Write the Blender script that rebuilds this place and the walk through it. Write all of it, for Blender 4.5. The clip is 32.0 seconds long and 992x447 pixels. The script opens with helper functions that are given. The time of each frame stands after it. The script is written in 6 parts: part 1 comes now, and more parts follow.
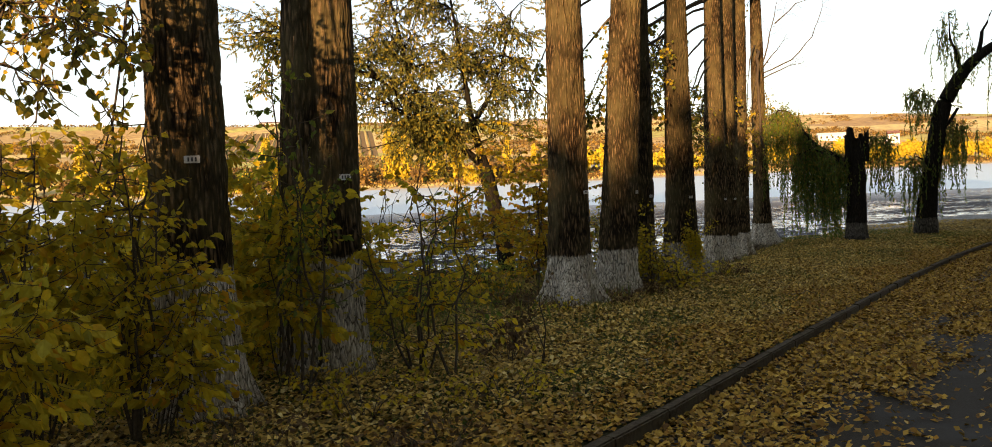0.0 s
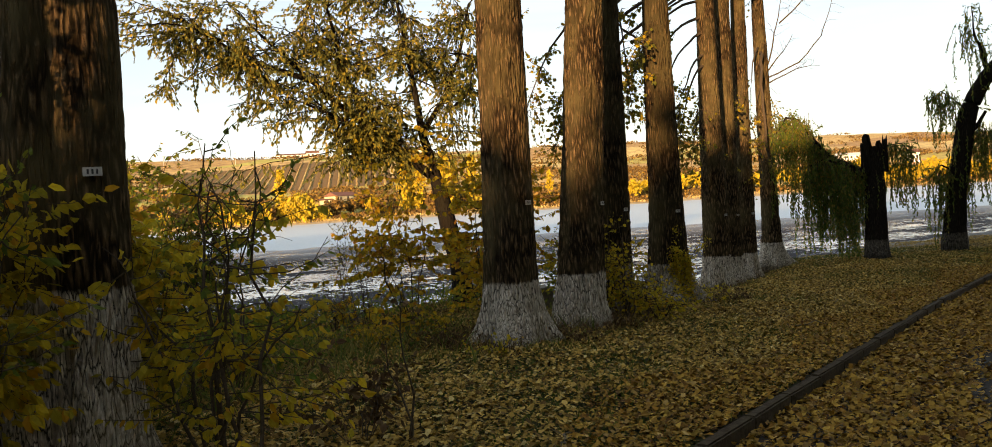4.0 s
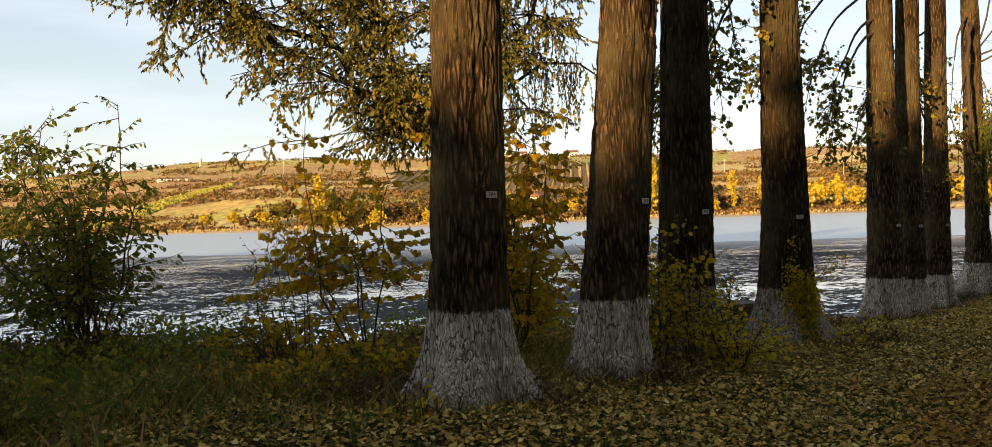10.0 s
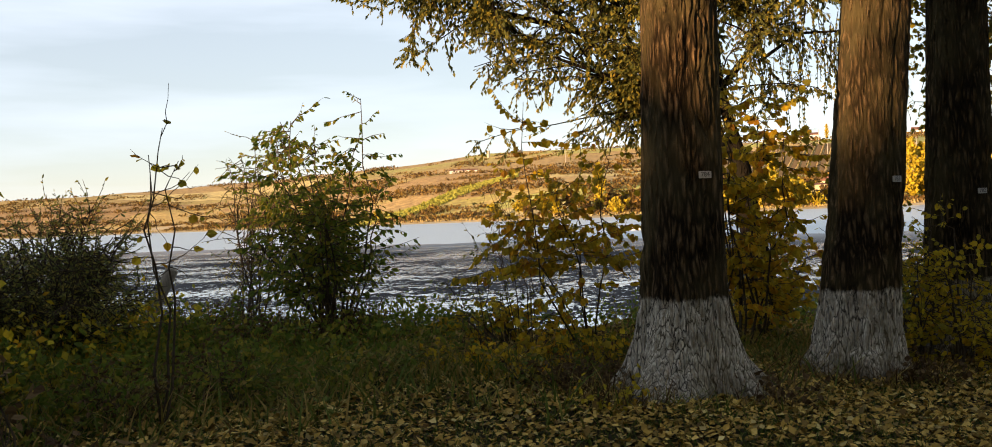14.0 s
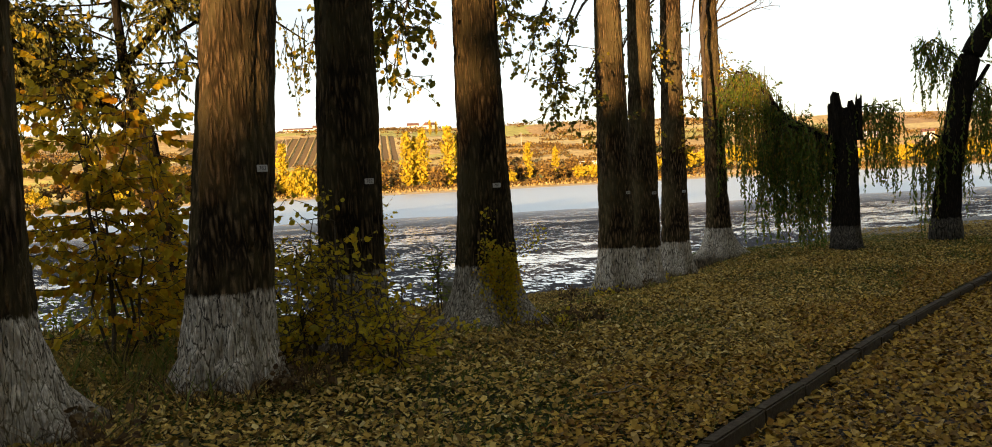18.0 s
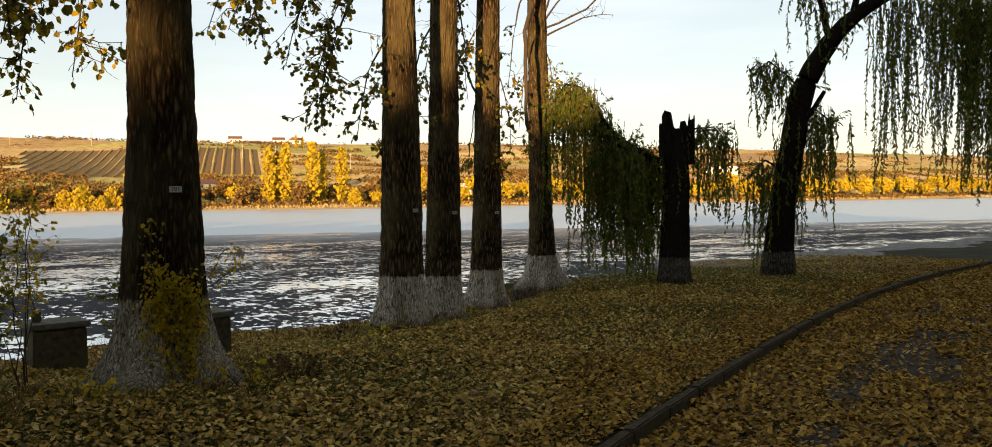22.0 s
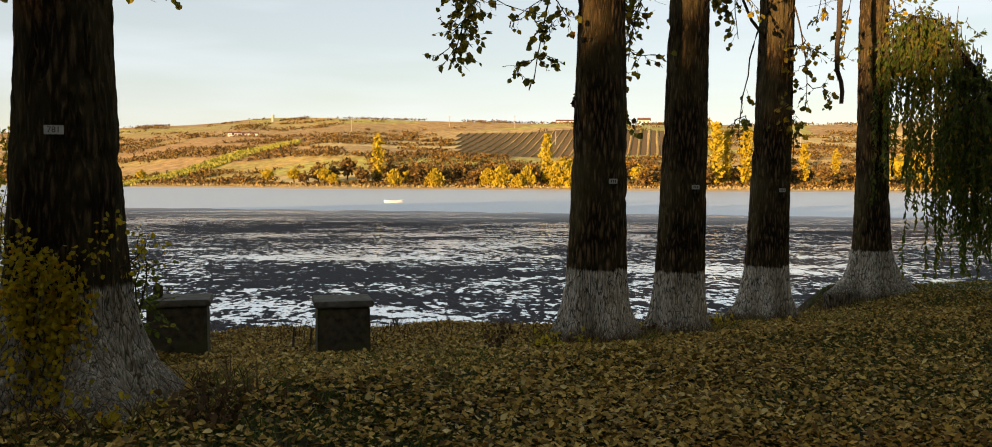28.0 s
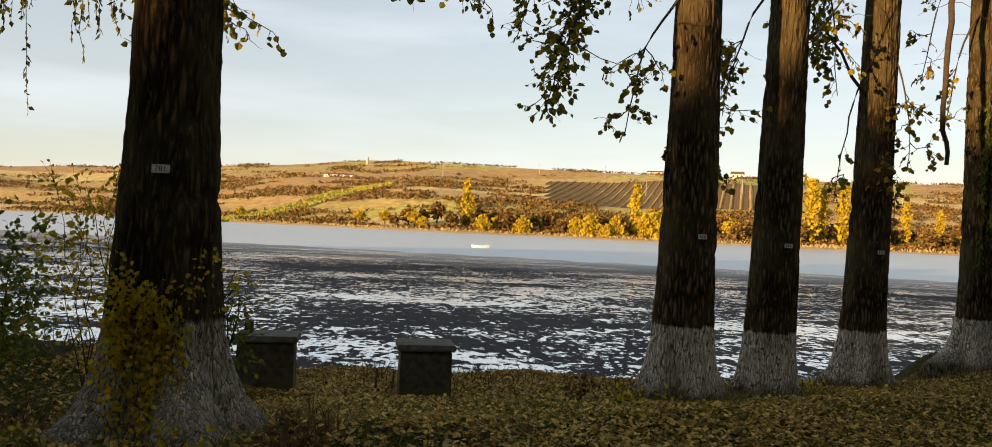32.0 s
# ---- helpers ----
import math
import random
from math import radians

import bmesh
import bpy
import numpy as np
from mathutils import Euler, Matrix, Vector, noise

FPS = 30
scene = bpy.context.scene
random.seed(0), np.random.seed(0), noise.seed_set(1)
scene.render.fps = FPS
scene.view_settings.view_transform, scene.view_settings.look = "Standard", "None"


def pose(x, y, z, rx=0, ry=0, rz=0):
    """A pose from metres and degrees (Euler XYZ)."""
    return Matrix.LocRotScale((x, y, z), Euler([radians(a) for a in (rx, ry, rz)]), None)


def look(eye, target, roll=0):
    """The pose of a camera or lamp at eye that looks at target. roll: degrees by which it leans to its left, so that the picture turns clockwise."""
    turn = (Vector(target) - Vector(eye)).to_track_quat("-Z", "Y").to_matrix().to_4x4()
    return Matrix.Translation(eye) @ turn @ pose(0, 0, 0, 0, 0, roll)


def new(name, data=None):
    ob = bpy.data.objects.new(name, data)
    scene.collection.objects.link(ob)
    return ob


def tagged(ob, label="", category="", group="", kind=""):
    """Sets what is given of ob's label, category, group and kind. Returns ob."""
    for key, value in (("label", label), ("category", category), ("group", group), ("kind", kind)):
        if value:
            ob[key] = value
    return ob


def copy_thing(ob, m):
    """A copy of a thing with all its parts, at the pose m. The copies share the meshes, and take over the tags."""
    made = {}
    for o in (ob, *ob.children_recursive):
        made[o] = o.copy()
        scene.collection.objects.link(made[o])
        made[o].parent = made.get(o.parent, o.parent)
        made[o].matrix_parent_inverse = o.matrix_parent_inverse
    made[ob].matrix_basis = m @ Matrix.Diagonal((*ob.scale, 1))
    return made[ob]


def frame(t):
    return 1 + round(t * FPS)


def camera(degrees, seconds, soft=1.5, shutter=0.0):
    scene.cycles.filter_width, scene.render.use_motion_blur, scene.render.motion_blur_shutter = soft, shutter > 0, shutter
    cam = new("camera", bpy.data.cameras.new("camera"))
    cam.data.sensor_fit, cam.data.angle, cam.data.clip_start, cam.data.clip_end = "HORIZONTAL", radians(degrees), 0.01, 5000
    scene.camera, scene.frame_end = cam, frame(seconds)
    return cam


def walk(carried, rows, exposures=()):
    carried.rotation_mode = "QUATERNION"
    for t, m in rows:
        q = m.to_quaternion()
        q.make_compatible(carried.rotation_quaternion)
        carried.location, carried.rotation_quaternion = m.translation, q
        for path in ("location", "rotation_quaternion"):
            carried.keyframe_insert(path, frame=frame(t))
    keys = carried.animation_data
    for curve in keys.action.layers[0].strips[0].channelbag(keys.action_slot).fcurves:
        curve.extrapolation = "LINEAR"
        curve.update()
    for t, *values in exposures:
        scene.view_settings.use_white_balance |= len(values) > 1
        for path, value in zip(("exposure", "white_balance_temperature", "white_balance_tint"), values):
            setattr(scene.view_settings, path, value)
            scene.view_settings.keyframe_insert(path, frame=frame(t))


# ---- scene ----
cam = camera(58.3, 32.0, soft=0.9)
TILT = Matrix.Rotation(radians(3.0), 4, Vector((0, 1, 0)))  # the path runs slightly downhill
PATH = [
    (0, (-15.374, -8.202, 1.671), (-14.444, -6.432, 1.607), 0.4),
    (1, (-14.91, -7.699, 1.596), (-14.182, -5.837, 1.539), 1.9),
    (2, (-14.321, -7.156, 1.551), (-13.522, -5.322, 1.538), -0.1),
    (2.7, (-13.902, -6.794, 1.539), (-13.088, -4.967, 1.544), -0.4),
    (3, (-13.696, -6.702, 1.547), (-12.826, -4.901, 1.561), -1.6),
    (3.5, (-13.405, -6.569, 1.459), (-12.58, -4.748, 1.424), 1.1),
    (4, (-13.055, -6.314, 1.486), (-12.162, -4.525, 1.484), -0.7),
    (4.5, (-12.771, -6.26, 1.445), (-11.799, -4.512, 1.46), -0.7),
    (6.5, (-11.646, -5.549, 1.506), (-10.767, -3.753, 1.499), 1.1),
    (7, (-11.23, -5.236, 1.502), (-10.434, -3.401, 1.507), 1.3),
    (7.6, (-10.802, -4.902, 1.426), (-10.191, -2.999, 1.467), 0.9),
    (8, (-10.621, -4.805, 1.499), (-9.983, -2.91, 1.513), -0.3),
    (8.5, (-10.386, -4.595, 1.434), (-9.841, -2.67, 1.449), 0.5),
    (9, (-10.107, -4.439, 1.479), (-9.569, -2.514, 1.51), 1.3),
    (9.5, (-9.857, -4.256, 1.376), (-9.385, -2.313, 1.423), -0.5),
    (10, (-9.573, -4.014, 1.485), (-9.117, -2.067, 1.486), 1.1),
    (10.5, (-9.343, -3.988, 1.498), (-8.915, -2.035, 1.485), 1.2),
    (11, (-9.187, -3.824, 1.479), (-9.079, -1.827, 1.46), 3.2),
    (11.5, (-9.001, -3.745, 1.447), (-9.161, -1.752, 1.401), 3.8),
    (12, (-9.036, -3.665, 1.487), (-9.18, -1.671, 1.433), 2.0),
    (12.5, (-9.005, -3.762, 1.451), (-9.177, -1.77, 1.405), 1.8),
    (13, (-9.075, -3.749, 1.479), (-9.233, -1.756, 1.433), 1.0),
    (13.5, (-9.019, -3.877, 1.44), (-9.209, -1.886, 1.408), 0.8),
    (15.5, (-8.913, -3.638, 1.566), (-8.693, -1.652, 1.474), -0.8),
    (16, (-8.638, -3.648, 1.532), (-8.173, -1.705, 1.426), -0.5),
    (16.5, (-8.432, -3.446, 1.376), (-7.695, -1.587, 1.322), -0.6),
    (17, (-8.091, -3.181, 1.477), (-7.194, -1.394, 1.437), -0.2),
    (17.5, (-7.827, -3.15, 1.467), (-7.034, -1.314, 1.422), 1.0),
    (18, (-7.539, -2.92, 1.489), (-6.67, -1.119, 1.435), -0.2),
    (18.5, (-7.236, -2.605, 1.428), (-6.239, -0.872, 1.378), -0.8),
    (19, (-6.964, -2.296, 1.469), (-5.959, -0.567, 1.464), 1.0),
    (19.5, (-6.667, -2.105, 1.465), (-5.667, -0.373, 1.452), 0.7),
    (20, (-6.314, -1.926, 1.421), (-5.338, -0.181, 1.392), 0.3),
    (20.5, (-5.999, -1.772, 1.429), (-5.002, -0.039, 1.447), 0.4),
    (21, (-5.628, -1.558, 1.401), (-4.646, 0.183, 1.423), 0.9),
    (21.5, (-5.303, -1.34, 1.444), (-4.295, 0.387, 1.458), 2.2),
    (22, (-4.956, -1.302, 1.454), (-3.832, 0.352, 1.453), 1.8),
    (22.5, (-4.535, -1.124, 1.37), (-3.483, 0.577, 1.362), 0.8),
    (23, (-4.248, -0.914, 1.407), (-3.338, 0.866, 1.429), 0.8),
    (23.5, (-3.872, -0.66, 1.407), (-2.983, 1.131, 1.424), 0.6),
    (24, (-3.594, -0.389, 1.404), (-2.774, 1.435, 1.355), 2.4),
    (24.5, (-3.232, -0.351, 1.42), (-2.426, 1.48, 1.402), -0.8),
    (25, (-2.895, 0.01, 1.432), (-2.131, 1.858, 1.402), 2.9),
    (25.5, (-2.569, 0.242, 1.418), (-1.8, 2.088, 1.391), 1.9),
    (27.5, (-1.195, 0.973, 1.466), (-0.609, 2.885, 1.421), 4.3),
    (28, (-1.096, 0.955, 1.473), (-0.802, 2.932, 1.39), 3.3),
    (28.5, (-1.096, 0.98, 1.484), (-0.961, 2.974, 1.411), 2.9),
    (29, (-1.098, 1.007, 1.485), (-1.012, 3.005, 1.419), 3.4),
    (29.5, (-1.079, 0.988, 1.485), (-1.034, 2.987, 1.413), 3.5),
    (30, (-1.086, 1.03, 1.489), (-1.026, 3.028, 1.42), 4.6),
    (30.5, (-1.096, 1.03, 1.489), (-1.022, 3.028, 1.434), 4.9),
    (31, (-1.085, 1.003, 1.49), (-0.996, 3.001, 1.464), 5.2),
    (31.5, (-1.086, 1.002, 1.493), (-0.996, 3.0, 1.493), 5.4),
    (32, (-1.088, 0.95, 1.496), (-0.996, 2.948, 1.504), 5.5),
]
walk(cam, [(t, TILT @ look(eye, target, roll)) for t, eye, target, roll in PATH], [(0, 1.52, 8250, 21), (4, 1.33, 8350, 21), (8, 1.17, 8200, 21), (13, 1.16, 7750, 21), (17, 1.42, 8450, 21), (20, 1.26, 8650, 21), (23, 1.08, 8700, 21), (27, 0.99, 8450, 21), (32, 0.97, 8350, 21)])

# ---- world, sun ----
SUN_AZ, SUN_EL = 225.0, 7.0
S_DIR = Vector((math.sin(radians(SUN_AZ)) * math.cos(radians(SUN_EL)), math.cos(radians(SUN_AZ)) * math.cos(radians(SUN_EL)), math.sin(radians(SUN_EL))))
sun = new("sun", bpy.data.lights.new("sun", "SUN"))
sun.data.energy, sun.data.angle, sun.data.color = 5.0, radians(0.6), (1.0, 0.72, 0.42)
sun.matrix_world = look(S_DIR * 200, (0, 0, 0))
world = bpy.data.worlds.new("autumn_sky")
scene.world = world
world.use_nodes = True
wt = world.node_tree
wt.nodes.clear()
w_out = wt.nodes.new("ShaderNodeOutputWorld")
w_bg = wt.nodes.new("ShaderNodeBackground")
w_sky = wt.nodes.new("ShaderNodeTexSky")
w_sky.sky_type, w_sky.sun_disc = "NISHITA", False
w_sky.sun_elevation, w_sky.sun_rotation = radians(SUN_EL), radians(SUN_AZ)
w_sky.air_density, w_sky.dust_density, w_sky.ozone_density = 1.0, 0.1, 2.0
# thin high cloud streaks
w_tc = wt.nodes.new("ShaderNodeTexCoord")
w_map = wt.nodes.new("ShaderNodeMapping")
w_map.inputs["Scale"].default_value = (1.2, 1.2, 9.0)
w_map.inputs["Rotation"].default_value = (radians(5), radians(-8), 0)
w_noise = wt.nodes.new("ShaderNodeTexNoise")
w_noise.inputs["Scale"].default_value, w_noise.inputs["Detail"].default_value = 2.2, 5
w_ramp = wt.nodes.new("ShaderNodeValToRGB")
w_ramp.color_ramp.elements[0].position, w_ramp.color_ramp.elements[1].position = 0.42, 0.82
w_ramp.color_ramp.elements[0].color, w_ramp.color_ramp.elements[1].color = (0.4, 0.4, 0.4, 1), (0.72, 0.72, 0.72, 1)
w_mix = wt.nodes.new("ShaderNodeMix")
w_mix.data_type = "RGBA"
w_mix.inputs["B"].default_value = (5.0, 6.6, 8.35, 1)
wt.links.new(w_tc.outputs["Generated"], w_map.inputs["Vector"])
wt.links.new(w_map.outputs["Vector"], w_noise.inputs["Vector"])
wt.links.new(w_noise.outputs["Fac"], w_ramp.inputs["Fac"])
wt.links.new(w_ramp.outputs["Color"], w_mix.inputs["Factor"])
wt.links.new(w_sky.outputs["Color"], w_mix.inputs["A"])
wt.links.new(w_mix.outputs["Result"], w_bg.inputs["Color"])
wt.links.new(w_bg.outputs["Background"], w_out.inputs["Surface"])
w_bg.inputs["Strength"].default_value = 0.088

# ---- materials ----
def nodes_of(name):
    m = bpy.data.materials.new(name)
    m.use_nodes = True
    t = m.node_tree
    return m, t, t.nodes["Principled BSDF"]


def ramp(t, source, stops):
    r = t.nodes.new("ShaderNodeValToRGB")
    e = r.color_ramp.elements
    while len(e) < len(stops):
        e.new(0.5)
    for k, (p, c) in enumerate(stops):
        e[k].position, e[k].color = p, (*c, 1)
    t.links.new(source, r.inputs["Fac"])
    return r.outputs["Color"]


def coords(t, stretch=(1, 1, 1)):
    c, m = t.nodes.new("ShaderNodeTexCoord"), t.nodes.new("ShaderNodeMapping")
    m.inputs["Scale"].default_value = stretch
    t.links.new(c.outputs["Object"], m.inputs["Vector"])
    return m.outputs["Vector"]


def noise_tex(t, vec, scale, detail=4, rough=0.55, warp=0.0):
    n = t.nodes.new("ShaderNodeTexNoise")
    n.inputs["Scale"].default_value, n.inputs["Detail"].default_value = scale, detail
    n.inputs["Roughness"].default_value, n.inputs["Distortion"].default_value = rough, warp
    t.links.new(vec, n.inputs["Vector"])
    return n.outputs["Fac"]


def mixed(t, fac, a, b, how="MIX"):
    x = t.nodes.new("ShaderNodeMix")
    x.data_type, x.blend_type = "RGBA", how
    for key, v in (("Factor", fac), ("A", a), ("B", b)):
        if isinstance(v, (int, float)):
            x.inputs[key].default_value = v
        elif isinstance(v, tuple):
            x.inputs[key].default_value = (*v, 1)
        else:
            t.links.new(v, x.inputs[key])
    return x.outputs["Result"]


def bump(t, p, height, strength, distance):
    b = t.nodes.new("ShaderNodeBump")
    b.inputs["Strength"].default_value, b.inputs["Distance"].default_value = strength, distance
    t.links.new(height, b.inputs["Height"])
    t.links.new(b.outputs["Normal"], p.inputs["Normal"])


def surface(name, c1, c2, scale, rough=0.8, strength=0.4, distance=0.01, stretch=(1, 1, 1), c3=None, big=0.15, metal=0.0):
    """A mottled surface: grain at one scale, stains at another."""
    m, t, p = nodes_of(name)
    v = coords(t, stretch)
    grain, stain = noise_tex(t, v, scale, 6, 0.65), noise_tex(t, v, scale * big, 3)
    col = ramp(t, grain, ((0.3, c1), (0.7, c2)))
    if c3:
        col = mixed(t, ramp(t, stain, ((0.45, (0, 0, 0)), (0.65, (1, 1, 1)))), col, c3)
    t.links.new(col, p.inputs["Base Color"])
    p.inputs["Roughness"].default_value, p.inputs["Metallic"].default_value = rough, metal
    p.inputs["Specular IOR Level"].default_value = 0.08 if rough > 0.84 else 0.4
    bump(t, p, grain, strength, distance)
    return m


def leaf_material(name, stops, through_light=0.42, rough=0.55):
    m, t, p = nodes_of(name)
    g = t.nodes.new("ShaderNodeNewGeometry")
    col = ramp(t, g.outputs["Random Per Island"], stops)
    v = coords(t)
    col = mixed(t, 0.35, col, ramp(t, noise_tex(t, v, 35, 3), ((0.3, (0.35, 0.3, 0.25)), (0.7, (1, 1, 1)))), "MULTIPLY")
    t.links.new(col, p.inputs["Base Color"])
    p.inputs["Roughness"].default_value = rough
    p.inputs["Specular IOR Level"].default_value = 0.1
    tr, mx = t.nodes.new("ShaderNodeBsdfTranslucent"), t.nodes.new("ShaderNodeMixShader")
    t.links.new(col, tr.inputs["Color"])
    mx.inputs["Fac"].default_value = through_light
    t.links.new(p.outputs["BSDF"], mx.inputs[1])
    t.links.new(tr.outputs["BSDF"], mx.inputs[2])
    t.links.new(mx.outputs["Shader"], t.nodes["Material Output"].inputs["Surface"])
    return m


def bark_material(name, dark, light, wash=0.86, lime_low=(0.46, 0.4, 0.31), lime_high=(0.86, 0.79, 0.66)):
    """Bark in long interlaced ridges, the shade in the furrows painted near black; below a ragged line the trunk is
    limewashed and the lime is worn.
    """
    m, t, p = nodes_of(name)
    v = coords(t, (1, 1, 0.17))
    lines = []
    for scale, width in ((24, 0.45), (41, 0.5)):
        n, fold = noise_tex(t, v, scale, 3, 0.5, 0.15), t.nodes.new("ShaderNodeMath")
        fold.operation = "SUBTRACT"
        fold.inputs[1].default_value = 0.5
        t.links.new(n, fold.inputs[0])
        up = t.nodes.new("ShaderNodeMath")
        up.operation = "ABSOLUTE"
        t.links.new(fold.outputs[0], up.inputs[0])
        lines.append(ramp(t, up.outputs[0], ((0.0, (0, 0, 0)), (0.06 * width, (0.12, 0.12, 0.12)), (0.3 * width, (1, 1, 1)))))
    grit, fleck = noise_tex(t, coords(t, (1, 1, 0.3)), 75, 6, 0.75), noise_tex(t, coords(t, (1, 1, 0.5)), 2.2, 5)
    wv, nz = t.nodes.new("ShaderNodeVectorMath"), t.nodes.new("ShaderNodeTexNoise")
    nz.inputs["Scale"].default_value, nz.inputs["Detail"].default_value, nz.inputs["Roughness"].default_value = 15, 4, 0.6
    wv.operation = "MULTIPLY_ADD"
    wv.inputs[1].default_value = (0.05, 0.05, 0.05)
    t.links.new(v, nz.inputs["Vector"])
    t.links.new(nz.outputs["Color"], wv.inputs[0])
    t.links.new(v, wv.inputs[2])
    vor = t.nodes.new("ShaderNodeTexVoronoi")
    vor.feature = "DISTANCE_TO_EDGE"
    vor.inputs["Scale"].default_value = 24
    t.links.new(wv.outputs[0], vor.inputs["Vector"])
    # Wide dark lines put the furrows' shade into the bark colour.
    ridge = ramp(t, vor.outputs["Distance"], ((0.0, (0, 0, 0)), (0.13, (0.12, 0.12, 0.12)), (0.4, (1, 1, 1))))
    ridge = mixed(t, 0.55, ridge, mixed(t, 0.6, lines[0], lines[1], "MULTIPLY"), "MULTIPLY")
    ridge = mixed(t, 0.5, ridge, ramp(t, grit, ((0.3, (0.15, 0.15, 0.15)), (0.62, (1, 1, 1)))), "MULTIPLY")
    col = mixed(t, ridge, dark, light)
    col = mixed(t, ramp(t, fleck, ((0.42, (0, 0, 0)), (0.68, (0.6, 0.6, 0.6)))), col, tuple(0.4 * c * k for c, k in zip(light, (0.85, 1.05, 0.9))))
    if wash:
        c, s = t.nodes.new("ShaderNodeTexCoord"), t.nodes.new("ShaderNodeSeparateXYZ")
        t.links.new(c.outputs["Object"], s.inputs["Vector"])
        wob = t.nodes.new("ShaderNodeMath")
        wob.operation = "MULTIPLY_ADD"
        t.links.new(noise_tex(t, coords(t, (1, 1, 0.35)), 12, 5, 0.75), wob.inputs[0])
        wob.inputs[1].default_value = 0.16
        t.links.new(s.outputs["Z"], wob.inputs[2])
        edge = t.nodes.new("ShaderNodeMapRange")
        for key, val in (("From Min", wash - 0.03), ("From Max", wash), ("To Min", 1.0), ("To Max", 0.0)):
            edge.inputs[key].default_value = val
        t.links.new(wob.outputs[0], edge.inputs["Value"])
        edge = edge.outputs["Result"]
        worn = ramp(t, noise_tex(t, coords(t, (1, 1, 0.3)), 40, 7, 0.8), ((0.33, (0, 0, 0)), (0.44, (1, 1, 1))))
        low = ramp(t, s.outputs["Z"], ((0.0, (0.2, 0.2, 0.2)), (0.1, (0.7, 0.7, 0.7)), (0.28, (1, 1, 1))))
        lime = ramp(t, noise_tex(t, coords(t), 9, 6, 0.7), ((0.3, lime_low), (0.7, lime_high)))
        crest = ramp(t, vor.outputs["Distance"], ((0.012, (0.05, 0.05, 0.05)), (0.085, (1, 1, 1))))
        crest = mixed(t, 0.6, crest, lines[1], "MULTIPLY")
        fac = mixed(t, 1.0, mixed(t, 1.0, edge, mixed(t, 1.0, worn, crest, "MULTIPLY"), "MULTIPLY"), low, "MULTIPLY")
        col = mixed(t, fac, col, lime)
    t.links.new(col, p.inputs["Base Color"])
    p.inputs["Roughness"].default_value = 0.95
    p.inputs["Specular IOR Level"].default_value = 0.05
    bump(t, p, ridge, 1.0, 0.05)
    return m


def mud_material():
    """Drained lake bed: dark silt with many small standing pools in drawn-out groups; towards the water a wet pale film."""
    m, t, p = nodes_of("lake_mud")
    pool = noise_tex(t, coords(t, (1.0, 0.5, 1.0)), 4.2, 6, 0.62, 0.35)
    runs = noise_tex(t, coords(t, (0.8, 0.7, 1.0)), 0.95, 5, 0.6, 1.2)
    broad = noise_tex(t, coords(t, (0.45, 1, 1)), 0.14, 4, 0.55, 0.5)

    def plus(a, k, b):
        n = t.nodes.new("ShaderNodeMath")
        n.operation = "MULTIPLY_ADD"
        t.links.new(a, n.inputs[0])
        n.inputs[1].default_value = k
        t.links.new(b, n.inputs[2])
        return n.outputs[0]

    level = plus(broad, 0.75, plus(runs, 0.8, pool))
    sep = t.nodes.new("ShaderNodeSeparateXYZ")
    t.links.new(coords(t), sep.inputs["Vector"])
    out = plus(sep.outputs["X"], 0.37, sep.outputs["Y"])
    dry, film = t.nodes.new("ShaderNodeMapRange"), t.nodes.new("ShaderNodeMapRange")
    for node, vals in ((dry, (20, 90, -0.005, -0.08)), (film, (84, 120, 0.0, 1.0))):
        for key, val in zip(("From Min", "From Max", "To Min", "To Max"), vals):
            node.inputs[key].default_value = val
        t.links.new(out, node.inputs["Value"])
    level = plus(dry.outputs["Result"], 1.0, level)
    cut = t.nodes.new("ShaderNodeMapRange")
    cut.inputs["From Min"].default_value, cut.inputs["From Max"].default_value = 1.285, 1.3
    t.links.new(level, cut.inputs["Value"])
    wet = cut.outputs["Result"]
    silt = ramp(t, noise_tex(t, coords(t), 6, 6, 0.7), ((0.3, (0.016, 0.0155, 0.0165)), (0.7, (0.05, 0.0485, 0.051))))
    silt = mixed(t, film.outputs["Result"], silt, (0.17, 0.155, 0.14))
    # Near-white, part-metal pool colour stands in for the bright sky reflection.
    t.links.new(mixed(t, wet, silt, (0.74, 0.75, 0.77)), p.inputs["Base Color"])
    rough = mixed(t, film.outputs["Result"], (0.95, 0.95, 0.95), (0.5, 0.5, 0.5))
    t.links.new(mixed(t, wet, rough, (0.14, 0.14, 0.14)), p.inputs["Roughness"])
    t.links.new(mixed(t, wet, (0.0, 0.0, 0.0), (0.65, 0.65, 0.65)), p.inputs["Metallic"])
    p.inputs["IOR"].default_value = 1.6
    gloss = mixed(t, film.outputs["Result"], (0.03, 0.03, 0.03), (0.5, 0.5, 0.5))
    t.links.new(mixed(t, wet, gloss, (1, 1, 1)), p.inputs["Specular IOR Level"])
    bump(t, p, mixed(t, wet, noise_tex(t, coords(t), 9, 5, 0.7), (0.4, 0.4, 0.4)), 0.25, 0.03)
    return m


def water_material():
    m, t, p = nodes_of("lake_water")
    p.inputs["Base Color"].default_value = (0.42, 0.47, 0.475, 1)
    p.inputs["Roughness"].default_value, p.inputs["IOR"].default_value = 0.34, 1.33
    v = coords(t, (0.4, 1.2, 1))
    bump(t, p, noise_tex(t, v, 1.4, 4), 0.8, 0.2)
    return m


